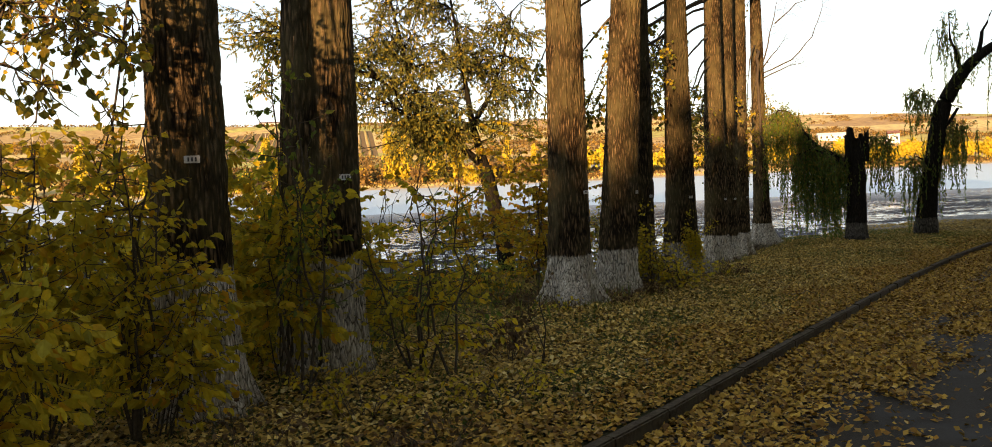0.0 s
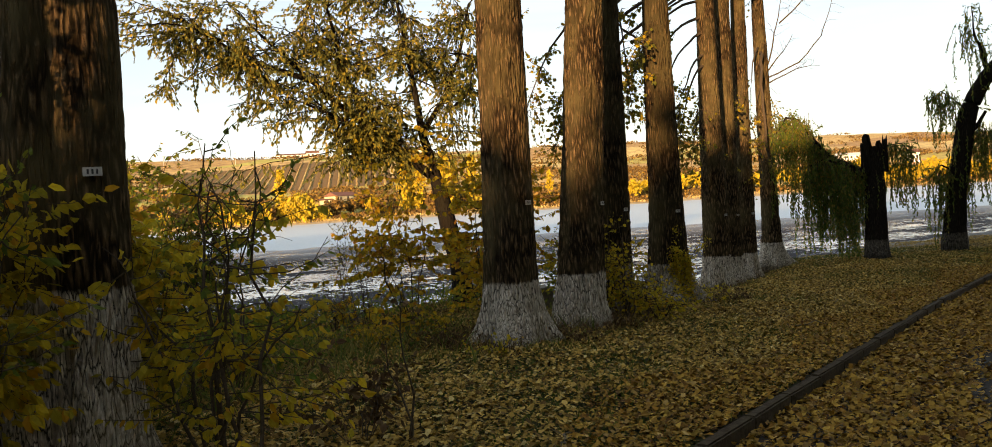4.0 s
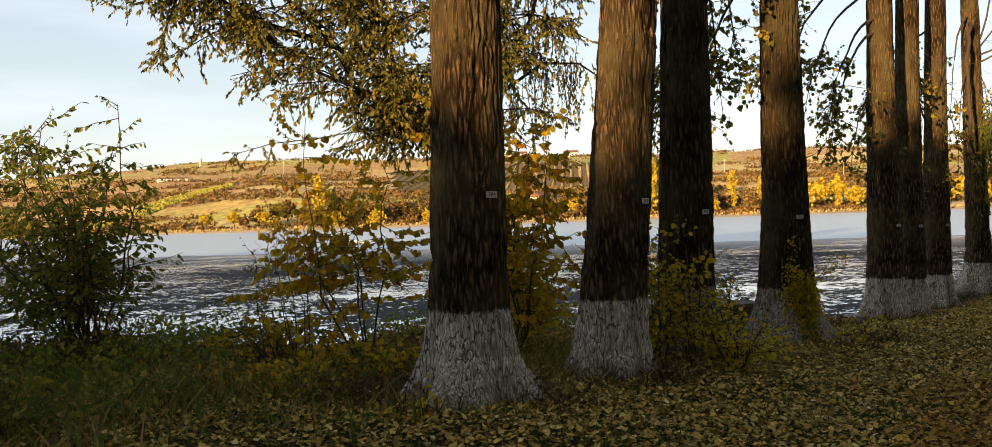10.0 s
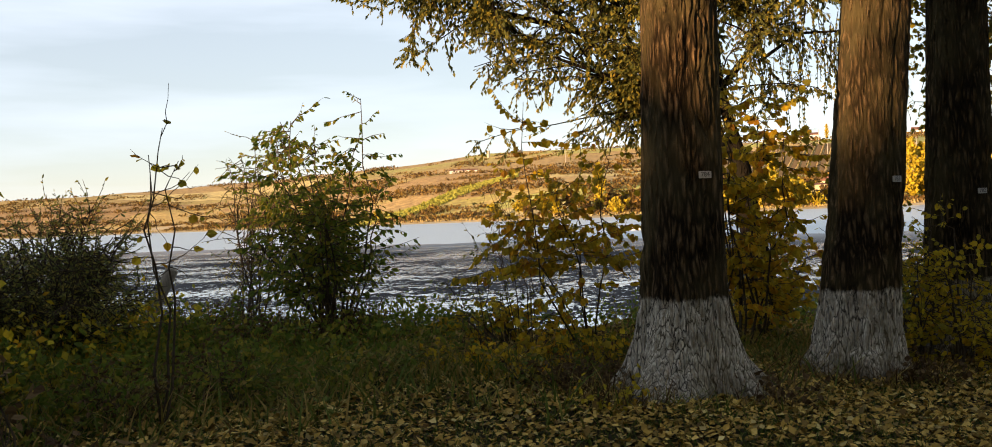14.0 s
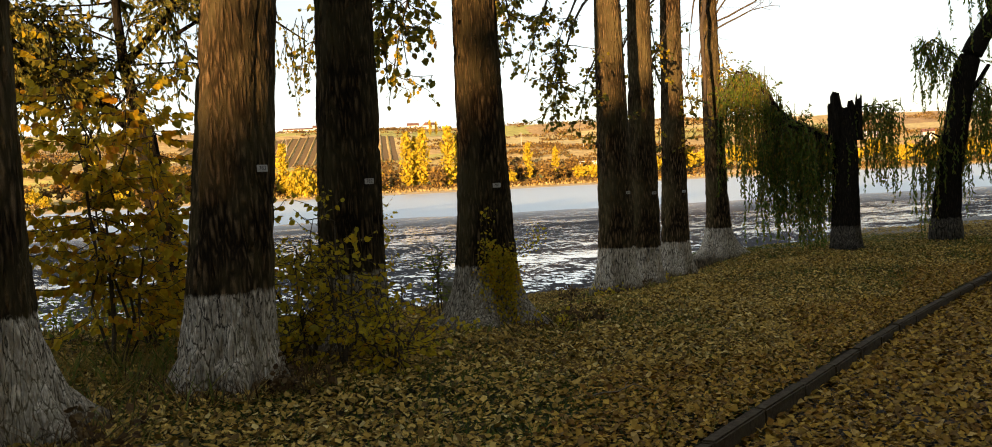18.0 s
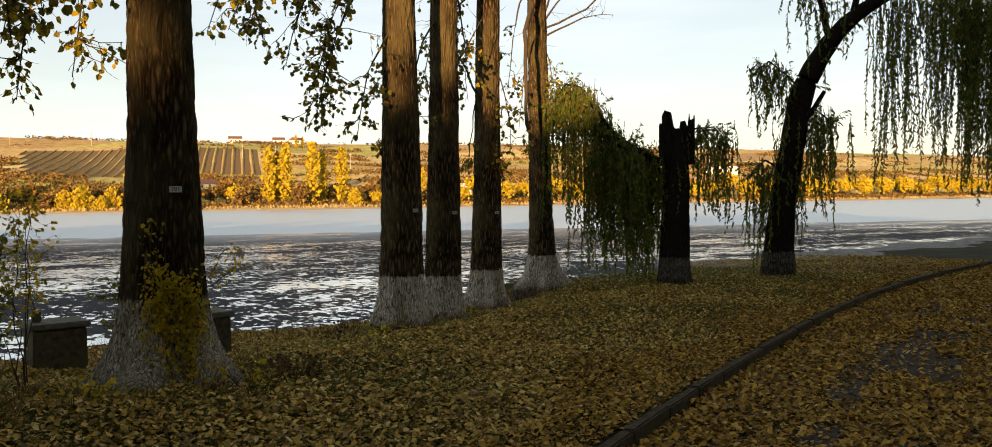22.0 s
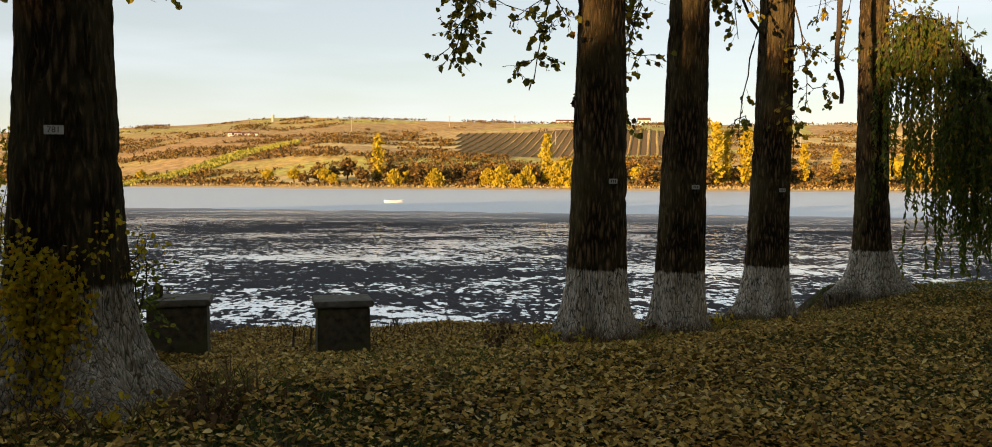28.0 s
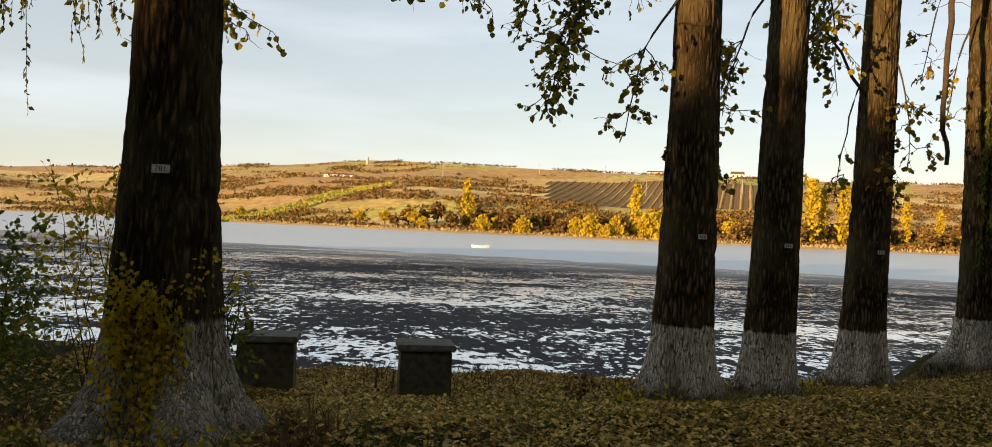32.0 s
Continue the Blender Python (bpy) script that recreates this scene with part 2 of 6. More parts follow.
def hill_material():
    """Far slope: meadow strips, ploughland and scrub-brown ground in drawn-out patches."""
    m, t, p = nodes_of("hill_ground")
    v = coords(t, (0.26, 1, 0.2))
    vor = t.nodes.new("ShaderNodeTexVoronoi")
    vor.inputs["Scale"].default_value = 0.02
    wv = t.nodes.new("ShaderNodeVectorMath")
    t.links.new(v, wv.inputs[0])
    nz = t.nodes.new("ShaderNodeTexNoise")
    nz.inputs["Scale"].default_value = 0.02
    sc = t.nodes.new("ShaderNodeVectorMath")
    sc.operation = "SCALE"
    sc.inputs["Scale"].default_value = 40
    t.links.new(v, nz.inputs["Vector"])
    t.links.new(nz.outputs["Color"], sc.inputs[0])
    t.links.new(sc.outputs[0], wv.inputs[1])
    t.links.new(wv.outputs[0], vor.inputs["Vector"])
    sep = t.nodes.new("ShaderNodeSeparateColor")
    t.links.new(vor.outputs["Color"], sep.inputs["Color"])
    field = ramp(t, sep.outputs[0], ((0.0, (0.36, 0.22, 0.08)), (0.3, (0.5, 0.34, 0.11)), (0.5, (0.4, 0.38, 0.08)), (0.68, (0.42, 0.26, 0.09)), (0.88, (0.62, 0.48, 0.18))))
    tuft = ramp(t, noise_tex(t, coords(t), 0.22, 6, 0.7), ((0.38, (0.45, 0.38, 0.32)), (0.62, (1.1, 1.06, 0.96))))
    t.links.new(mixed(t, 0.8, field, tuft, "MULTIPLY"), p.inputs["Base Color"])
    p.inputs["Roughness"].default_value = 0.95
    bump(t, p, noise_tex(t, coords(t), 0.5, 5), 0.6, 0.6)
    return m


M_LAWN = surface("lawn_soil", (0.009, 0.007, 0.003), (0.03, 0.023, 0.009), 7, 0.95, 0.8, 0.03, c3=(0.026, 0.034, 0.008), big=0.09)
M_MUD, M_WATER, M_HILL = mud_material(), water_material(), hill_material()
M_SHORE = surface("far_shore_sand", (0.4, 0.31, 0.18), (0.58, 0.46, 0.28), 0.3, 0.95, 0.3, 0.2)
M_GRAVEL = surface("shore_gravel", (0.045, 0.042, 0.038), (0.32, 0.305, 0.28), 15, 0.85, 0.9, 0.05, c3=(0.08, 0.077, 0.07), big=0.3)
M_STONE = surface("shore_stone", (0.16, 0.15, 0.14), (0.42, 0.4, 0.37), 9, 0.8, 0.5, 0.01, c3=(0.1, 0.095, 0.085), big=1.5)
M_ASPHALT = surface("asphalt", (0.018, 0.015, 0.011), (0.042, 0.036, 0.028), 60, 0.85, 0.6, 0.006, c3=(0.04, 0.038, 0.035), big=0.02)
M_KERB = surface("kerb_concrete", (0.024, 0.017, 0.01), (0.075, 0.055, 0.035), 22, 0.92, 0.6, 0.008, c3=(0.06, 0.048, 0.028), big=0.12)
M_BLOCK = surface("mossy_concrete", (0.035, 0.029, 0.02), (0.11, 0.092, 0.064), 14, 0.95, 0.7, 0.012, c3=(0.085, 0.085, 0.04), big=0.2)
M_CAP = surface("weathered_cap_concrete", (0.06, 0.055, 0.046), (0.18, 0.168, 0.145), 16, 0.95, 0.7, 0.01, c3=(0.09, 0.088, 0.06), big=0.25)
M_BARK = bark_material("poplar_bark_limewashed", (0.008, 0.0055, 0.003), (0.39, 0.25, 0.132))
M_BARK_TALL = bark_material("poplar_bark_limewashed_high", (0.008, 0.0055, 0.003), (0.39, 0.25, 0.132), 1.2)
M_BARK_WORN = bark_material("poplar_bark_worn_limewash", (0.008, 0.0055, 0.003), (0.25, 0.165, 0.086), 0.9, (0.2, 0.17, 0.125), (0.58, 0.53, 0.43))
M_BARK_PLAIN = bark_material("willow_bark", (0.01, 0.008, 0.006), (0.045, 0.034, 0.024), 0)
M_BARK_WILLOW = bark_material("willow_bark_limewashed", (0.01, 0.008, 0.006), (0.045, 0.034, 0.024), 0.66, (0.05, 0.044, 0.036), (0.2, 0.18, 0.15))
M_TWIG = surface("twig_bark", (0.035, 0.026, 0.018), (0.09, 0.068, 0.045), 40, 0.9, 0.3, 0.003)
M_BIRCH = surface("grey_stem", (0.09, 0.075, 0.055), (0.2, 0.17, 0.13), 40, 0.9, 0.3, 0.003)
YEL, OLIVE, BROWN = (0.5, 0.35, 0.03), (0.24, 0.21, 0.03), (0.16, 0.085, 0.03)
M_POPLAR_LEAF = leaf_material("poplar_leaf", ((0.0, (0.19, 0.175, 0.03)), (0.35, (0.1, 0.115, 0.025)), (0.62, (0.3, 0.23, 0.03)), (0.85, YEL), (1.0, BROWN)))
M_SHRUB_LEAF = leaf_material("shrub_leaf_yellowing", ((0.0, (0.27, 0.25, 0.032)), (0.25, (0.5, 0.4, 0.04)), (0.5, (0.44, 0.34, 0.034)), (0.78, (0.68, 0.5, 0.035)), (1.0, (0.54, 0.27, 0.024))), 0.62)
M_GREEN_LEAF = leaf_material("green_bush_leaf", ((0.0, (0.08, 0.13, 0.02)), (0.5, (0.14, 0.185, 0.03)), (0.8, (0.22, 0.21, 0.03)), (1.0, (0.36, 0.28, 0.04))), 0.58)
M_MAPLE_LEAF = leaf_material("maple_leaf_gold", ((0.0, OLIVE), (0.18, (0.4, 0.3, 0.035)), (0.6, (0.66, 0.46, 0.035)), (0.85, (0.64, 0.35, 0.025)), (1.0, (0.42, 0.18, 0.025))), 0.6)
M_WILLOW_LEAF = leaf_material("willow_leaf", ((0.0, (0.12, 0.145, 0.05)), (0.5, (0.2, 0.215, 0.06)), (0.8, (0.31, 0.28, 0.07)), (1.0, (0.42, 0.33, 0.075))), 0.5)
M_STUMP_LEAF = leaf_material("dark_willow_leaf", ((0.0, (0.07, 0.13, 0.022)), (0.5, (0.12, 0.18, 0.032)), (0.8, (0.18, 0.18, 0.035)), (1.0, (0.34, 0.25, 0.04))), 0.5)
M_SALLOW_LEAF = leaf_material("sallow_leaf", ((0.0, (0.075, 0.09, 0.026)), (0.4, (0.13, 0.135, 0.034)), (0.75, (0.22, 0.195, 0.04)), (1.0, (0.38, 0.28, 0.042))), 0.4)
M_FALLEN = leaf_material("fallen_leaf", ((0.0, (0.36, 0.22, 0.048)), (0.2, (0.63, 0.43, 0.12)), (0.36, (0.11, 0.06, 0.018)), (0.52, (0.3, 0.195, 0.042)), (0.74, (0.44, 0.27, 0.058)), (0.88, (0.07, 0.042, 0.014)), (1.0, (0.68, 0.53, 0.21))), 0.1, 0.75)
M_DRIFT = leaf_material("fallen_leaf_tan", ((0.0, (0.29, 0.165, 0.028)), (0.2, (0.52, 0.32, 0.06)), (0.38, (0.13, 0.06, 0.015)), (0.55, (0.23, 0.15, 0.027)), (0.75, (0.35, 0.175, 0.028)), (0.88, (0.095, 0.045, 0.014)), (1.0, (0.56, 0.37, 0.12))), 0.1, 0.75)
M_GRASS = leaf_material("grass_blade", ((0.0, (0.045, 0.085, 0.014)), (0.5, (0.085, 0.13, 0.022)), (0.85, (0.14, 0.15, 0.03)), (1.0, (0.25, 0.2, 0.06))), 0.3, 0.7)
M_RANK = leaf_material("rank_grass", ((0.0, (0.075, 0.12, 0.022)), (0.4, (0.14, 0.165, 0.032)), (0.7, (0.25, 0.2, 0.055)), (1.0, (0.36, 0.24, 0.08))), 0.25, 0.7)
M_DRY = leaf_material("dry_weed", ((0.0, (0.06, 0.032, 0.014)), (0.5, (0.11, 0.066, 0.03)), (1.0, (0.18, 0.12, 0.055))), 0.2, 0.8)
M_FAR_GOLD = leaf_material("far_gold_crown", ((0.0, (0.42, 0.3, 0.03)), (0.5, (0.55, 0.4, 0.04)), (1.0, (0.36, 0.28, 0.04))), 0.2, 0.8)
M_FAR_BROWN = leaf_material("far_scrub", ((0.0, (0.075, 0.044, 0.02)), (0.4, (0.13, 0.08, 0.03)), (0.7, (0.2, 0.125, 0.045)), (0.9, (0.32, 0.19, 0.04)), (1.0, (0.1, 0.09, 0.028))), 0.1, 0.9)
M_FAR_VINE = leaf_material("vine_row", ((0.0, (0.32, 0.2, 0.075)), (0.5, (0.4, 0.27, 0.1)), (1.0, (0.28, 0.2, 0.065))), 0.1, 0.9)
M_MEADOW = leaf_material("meadow_grass", ((0.0, (0.3, 0.3, 0.06)), (0.5, (0.36, 0.36, 0.075)), (1.0, (0.42, 0.38, 0.09))), 0.15, 0.9)
M_STRAW = surface("bare_vineyard_soil", (0.13, 0.08, 0.035), (0.21, 0.135, 0.06), 0.6, 0.95, 0.3, 0.1)
M_REED = leaf_material("reed", ((0.0, (0.42, 0.32, 0.14)), (0.5, (0.55, 0.43, 0.2)), (1.0, (0.34, 0.24, 0.09))), 0.15, 0.9)
M_PLASTER = surface("house_plaster", (0.62, 0.58, 0.5), (0.78, 0.74, 0.66), 2, 0.9, 0.2, 0.02)
M_PALE_WALL = surface("yellowed_plaster", (0.42, 0.38, 0.24), (0.56, 0.52, 0.34), 2, 0.9, 0.2, 0.02)
M_ROOF = surface("house_roof", (0.12, 0.06, 0.045), (0.22, 0.11, 0.08), 3, 0.85, 0.4, 0.05)
M_ROOF_PALE = surface("sheet_roof", (0.5, 0.48, 0.42), (0.68, 0.65, 0.56), 1.5, 0.6, 0.2, 0.03)
M_GLASS = surface("dark_window", (0.03, 0.035, 0.04), (0.06, 0.065, 0.07), 3, 0.15, 0.05, 0.01)
M_POLE = surface("pole_concrete", (0.35, 0.31, 0.26), (0.5, 0.45, 0.38), 3, 0.9, 0.2, 0.02)
M_PLATE = surface("tin_plate", (0.34, 0.33, 0.3), (0.5, 0.49, 0.45), 60, 0.5, 0.15, 0.001)
M_PRINT = surface("black_print", (0.015, 0.015, 0.015), (0.03, 0.03, 0.03), 80, 0.6, 0.1, 0.001)
M_BOAT = surface("boat_paint", (0.7, 0.68, 0.62), (0.82, 0.8, 0.75), 4, 0.5, 0.1, 0.01)
M_IRON = surface("rusty_iron", (0.05, 0.035, 0.025), (0.13, 0.08, 0.05), 50, 0.8, 0.4, 0.002)
M_POST = surface("old_post_wood", (0.1, 0.085, 0.065), (0.22, 0.19, 0.15), 30, 0.9, 0.5, 0.006, (1, 1, 0.15))

# ---- builders ----


def mesh_from(name, verts, faces, mats, smooth=False, slots=None):
    """A mesh from arrays; all faces have the same number of corners."""
    me = bpy.data.meshes.new(name)
    verts, faces = np.asarray(verts, np.float32), np.asarray(faces, np.int32)
    me.vertices.add(len(verts))
    me.vertices.foreach_set("co", verts.ravel())
    me.loops.add(faces.size)
    me.loops.foreach_set("vertex_index", faces.ravel())
    me.polygons.add(len(faces))
    me.polygons.foreach_set("loop_start", np.arange(0, faces.size, faces.shape[1], dtype=np.int32))
    for m in mats if isinstance(mats, (list, tuple)) else [mats]:
        me.materials.append(m)
    if slots is not None:
        me.polygons.foreach_set("material_index", np.asarray(slots, np.int32))
    me.polygons.foreach_set("use_smooth", np.full(len(faces), smooth))
    me.update(calc_edges=True)
    return me


def empty(name, place, label, category, group="", turn=0.0):
    e = new(name)
    e.matrix_world = pose(*place, 0, 0, turn)
    return tagged(e, label, category, group)


def part(name, data, parent, label="", kind=""):
    """One mesh object under a thing or a part. data: a bmesh with its material, or mesh data."""
    if isinstance(data, tuple):
        bm, m = data
        me = bpy.data.meshes.new(name)
        bm.to_mesh(me)
        bm.free()
        me.materials.append(m)
        data = me
    ob = new(name, data)
    ob.parent = parent
    return tagged(ob, label, "", "", kind)


def box(x0, y0, z0, x1, y1, z1, bevel=0.0, taper=0.0):
    bm = bmesh.new()
    bmesh.ops.create_cube(bm, size=1)
    for v in bm.verts:
        k = 1 - taper * (v.co.z + 0.5)
        v.co = ((x0 + x1) / 2 + v.co.x * (x1 - x0) * k, (y0 + y1) / 2 + v.co.y * (y1 - y0) * k, (z0 + z1) / 2 + v.co.z * (z1 - z0))
    if bevel:
        bmesh.ops.bevel(bm, geom=bm.edges[:], offset=bevel, segments=2, affect="EDGES")
    return bm


def lattice(seed, nu, nv):
    return np.random.default_rng(seed).random((nu, nv))


def vnoise(u, v, seed, nu, nv):
    """Smooth value noise on a wrapping lattice; u, v in lattice cells."""
    g = lattice(seed, nu, nv)
    iu, iv = np.floor(u).astype(int), np.floor(v).astype(int)
    fu, fv = u - iu, v - iv
    fu, fv = fu * fu * (3 - 2 * fu), fv * fv * (3 - 2 * fv)
    a, b = g[iu % nu, iv % nv], g[(iu + 1) % nu, iv % nv]
    c, d = g[iu % nu, (iv + 1) % nv], g[(iu + 1) % nu, (iv + 1) % nv]
    return (a * (1 - fu) + b * fu) * (1 - fv) + (c * (1 - fu) + d * fu) * fv


def tubes(lines, sides=5):
    """Tapered tubes along polylines: (points, first radius, last radius)."""
    V, F, n = [], [], 0
    for pts, r0, r1 in lines:
        P = np.asarray(pts, float)
        k = len(P)
        D = np.gradient(P, axis=0)
        D /= np.linalg.norm(D, axis=1)[:, None] + 1e-9
        ref = np.where(np.abs(D[:, 2:3]) > 0.9, [[1.0, 0, 0]], [[0, 0, 1.0]])
        A = np.cross(D, ref)
        A /= np.linalg.norm(A, axis=1)[:, None] + 1e-9
        B = np.cross(D, A)
        R = (np.linspace(r0, r1, k) if np.isscalar(r0) else np.asarray(r0))[:, None, None]
        th = np.linspace(0, 2 * math.pi, sides, endpoint=False)
        V.append((P[:, None] + R * (np.cos(th)[None, :, None] * A[:, None] + np.sin(th)[None, :, None] * B[:, None])).reshape(-1, 3))
        i, j = np.meshgrid(np.arange(k - 1), np.arange(sides), indexing="ij")
        F.append(np.stack([i * sides + j, i * sides + (j + 1) % sides, (i + 1) * sides + (j + 1) % sides, (i + 1) * sides + j], -1).reshape(-1, 4) + n)
        n += k * sides
    return np.concatenate(V), np.concatenate(F)


def leaf_mesh(points, size, r, droop=0.3, narrow=1.0, along=None, vary=0.4, kite=False):
    """Folded leaves of six corners, or narrow ones of four, tips turned mostly down and outwards."""
    P = np.asarray(points, float)
    n = len(P)
    d = r.normal(size=(n, 3)) if along is None else np.asarray(along, float) + 0.45 * r.normal(size=(n, 3))
    d[:, 2] -= droop * 2
    d /= np.linalg.norm(d, axis=1)[:, None] + 1e-9
    s = np.cross(d, r.normal(size=(n, 3)))
    s /= np.linalg.norm(s, axis=1)[:, None] + 1e-9
    u = np.cross(d, s)
    L = size * (1 - vary + 2 * vary * r.random(n))[:, None]
    W = L * 0.44 * narrow
    lift = 0.25 * W * r.random((n, 1))
    if kite:
        V = np.stack([P, P + 0.42 * L * d + W * s + lift * u, P + L * d - 0.1 * L * u, P + 0.42 * L * d - W * s + lift * u], 1).reshape(-1, 3)
        return V, np.arange(4 * n).reshape(-1, 4)
    V = np.stack([P, P + 0.3 * L * d + W * s + lift * u, P + 0.7 * L * d + 0.72 * W * s + lift * u, P + L * d - 0.1 * L * u,
                  P + 0.7 * L * d - 0.72 * W * s + lift * u, P + 0.3 * L * d - W * s + lift * u], 1).reshape(-1, 3)
    b = np.arange(n)[:, None] * 6
    F = np.concatenate([b + np.array([[0, 1, 2, 3]]), b + np.array([[0, 3, 4, 5]])], 0)
    return V, F


def bent(a, b, r, wander, k=7, sag=0.0):
    """A wandering line from a to b."""
    t = np.linspace(0, 1, k)[:, None]
    P = np.asarray(a, float) * (1 - t) + np.asarray(b, float) * t
    w = np.cumsum(r.normal(size=(k, 3)), 0) * wander / math.sqrt(k)
    w -= w[0] * (1 - t) + w[-1] * t
    P = P + w
    P[:, 2] += 4 * sag * (t * (1 - t))[:, 0]
    return P


def twigs(line, count, length, r, r0=0.006, drop=0.2, first=0.15, flat=1.0):
    """Side shoots off a line: their lines, and places for leaves with the way they point."""
    P = np.asarray(line)
    out, spots, ways = [], [], []
    for _ in range(count):
        q = first + (1 - first) * r.random()
        k = min(int(q * (len(P) - 1)), len(P) - 2)
        a = P[k] + (P[k + 1] - P[k]) * (q * (len(P) - 1) - k)
        d = r.normal(size=3)
        ax = P[-1] - P[0]
        d = d / np.linalg.norm(d) + 0.5 * ax / (np.linalg.norm(ax) + 1e-9)
        d[2] *= flat
        d[2] -= drop
        d /= np.linalg.norm(d)
        ln = length * (0.5 + r.random()) * (1.1 - 0.5 * q)
        b = a + d * ln
        l = bent(a, b, r, 0.12 * ln, 5, -0.06 * ln * (drop > 0))
        out.append((l, r0, r0 * 0.4))
        m = max(2, int(ln / 0.032))
        for s in np.linspace(0.15, 1, m):
            i = min(int(s * 4), 3)
            spots.append(l[i] + (l[i + 1] - l[i]) * (s * 4 - i))
            ways.append(d)
    return out, spots, ways


def pick(spots, ways, keep, r):
    n = len(spots)
    k = r.random(n) < keep
    return np.asarray(spots)[k], np.asarray(ways)[k]

# ---- the lie of the land ----
LAKE = -2.7


def kerb_y(x):
    x = np.asarray(x, float)
    xc = np.clip(x, -30, 26)
    return 3.78 + 0.585 * xc - 0.0105 * np.maximum(xc, 0) ** 2 + 0.04 * np.maximum(x - 26, 0)


def fall(x):
    """The path runs gently downhill, then levels off."""
    x = np.asarray(x, float)
    return np.where(x < 2, -0.0524 * np.clip(x, -22, 2), -0.105 - 0.13 * (1 - np.exp(-(np.maximum(x, 2) - 2) / 3)))


def smooth(x, a, b):
    t = np.clip((np.asarray(x, float) - a) / (b - a), 0, 1)
    return t * t * (3 - 2 * t)


def mud_y(x):
    return 122 - 0.37 * np.clip(x, -250, 180)


def shore_y(x):
    x = np.asarray(x, float)
    return 375 - 0.16 * np.clip(x, 0, 900) - 0.55 * np.clip(x, -300, 0) + 5 * np.sin(x / 37.0) + 3 * np.sin(x / 13.0)


CREST_AZ = (-60, -31, -24, -14, -10, -7.5, -5.8, -3.6, 0, 5, 12, 20, 30, 40, 55, 80)
CREST_EL = (1.8, 2.15, 2.66, 3.05, 3.38, 3.75, 3.93, 3.82, 3.78, 3.7, 3.58, 3.5, 3.42, 3.3, 3.2, 3.0)


def bank_edge(x):
    return 8.9 + 2.7 * np.exp(-((x + 1.9) / 2.7) ** 2) + 0.5 * np.sin(x * 0.9) + 0.35 * np.sin(x * 2.3 + 1) - 4.5 * smooth(x, 7.9, 9.6) - 0.6 * smooth(x, 9.6, 12.5)


def land(x, y):
    """Height of the ground."""
    x, y = np.asarray(x, float), np.asarray(y, float)
    v = y - kerb_y(x)
    g = fall(x)
    k = smooth(x, -6.5, -3)
    edge = bank_edge(x)
    lawn = g - k * 0.147 * (1 - smooth(x, 6.5, 9) * 0.8) * (np.clip(np.minimum(v, edge), 4.3, 8.5) - 4.3 + 0.3 * np.maximum(0, np.minimum(v, edge) - 8.5))
    lawn = lawn + 0.03 * np.sin(x * 1.7 + y) * np.sin(y * 1.3 - x * 0.6) * smooth(v, 0.5, 2)
    lip = np.maximum(0, v - edge)
    steep = 0.85 - 0.79 * smooth(x, 7, 9.6)
    bank = lawn - (steep * (np.sqrt(lip * lip + 0.09) - 0.3) + 0.32 * np.maximum(0, lip - 3.6)) * (lip > 0)
    t = np.clip((mud_y(x) - y) / np.maximum(mud_y(x) - (kerb_y(x) + 11), 1), -0.6, 1)
    mud = LAKE + 0.28 * np.where(t > 0, t, 3 * t) + 0.012 * np.sin(x * 0.7) * np.sin(y * 0.4)
    near = np.maximum(bank, mud)
    s = y - shore_y(x)
    az = np.degrees(np.arctan2(x, np.maximum(y, 1)))
    crest = np.interp(az, CREST_AZ, CREST_EL)
    far = LAKE - 0.4 + 0.09 * np.clip(s + 5, -10, 12) + 0.15 * np.clip(s - 6, 0, None) * (0.55 + 0.45 * smooth(s, 0, 120))
    dist = np.hypot(x, y)
    cap = 1.5 + dist * np.tan(np.radians(crest))
    roll = 1.6 * np.sin(x / 41.0 + y / 60.0) * smooth(s, 30, 120)
    far = np.minimum(far + roll, np.where(dist < 790, cap, 1.5 + 790 * np.tan(np.radians(crest)) - 0.01 * (dist - 790)))
    out = np.where(s > -12, np.maximum(far, LAKE - 0.9), near)
    path = g - 0.12
    return np.where(v < -0.06, path, out)


def at(x, y, up=0.0):
    return (x, y, float(land(x, y)) + up)


def rows_of(a, b, n, p=1.0):
    return a + (b - a) * np.linspace(0, 1, n) ** p


xs = np.unique(np.concatenate([-rows_of(30, 2500, 46, 2.6), np.linspace(-30, 40, 211), rows_of(40, 2500, 60, 2.6)]))
vs = np.unique(np.concatenate([-rows_of(8, 2500, 30, 2.6), np.linspace(-8, -0.2, 16), [-0.1, -0.02, 0.0], np.linspace(0.15, 13, 70),
                               rows_of(13, 130, 50, 1.4), rows_of(130, 350, 24), np.linspace(350, 460, 50), np.linspace(463, 850, 90), rows_of(860, 3500, 14, 2)]))
gx, gv = np.meshgrid(xs, vs, indexing="ij")
gy = kerb_y(gx) + gv
gz = land(gx, gy)
nx, nv = gx.shape
i, j = np.meshgrid(np.arange(nx - 1), np.arange(nv - 1), indexing="ij")
quads = np.stack([i * nv + j, (i + 1) * nv + j, (i + 1) * nv + j + 1, i * nv + j + 1], -1).reshape(-1, 4)
cx, cy, cz = (a[:-1, :-1].ravel() for a in (gx, gy, gz))
cs, cv = cy - shore_y(cx), cy - kerb_y(cx)
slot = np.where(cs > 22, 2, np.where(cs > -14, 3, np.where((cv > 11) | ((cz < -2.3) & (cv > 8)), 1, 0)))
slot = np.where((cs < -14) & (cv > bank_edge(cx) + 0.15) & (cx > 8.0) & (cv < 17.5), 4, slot)
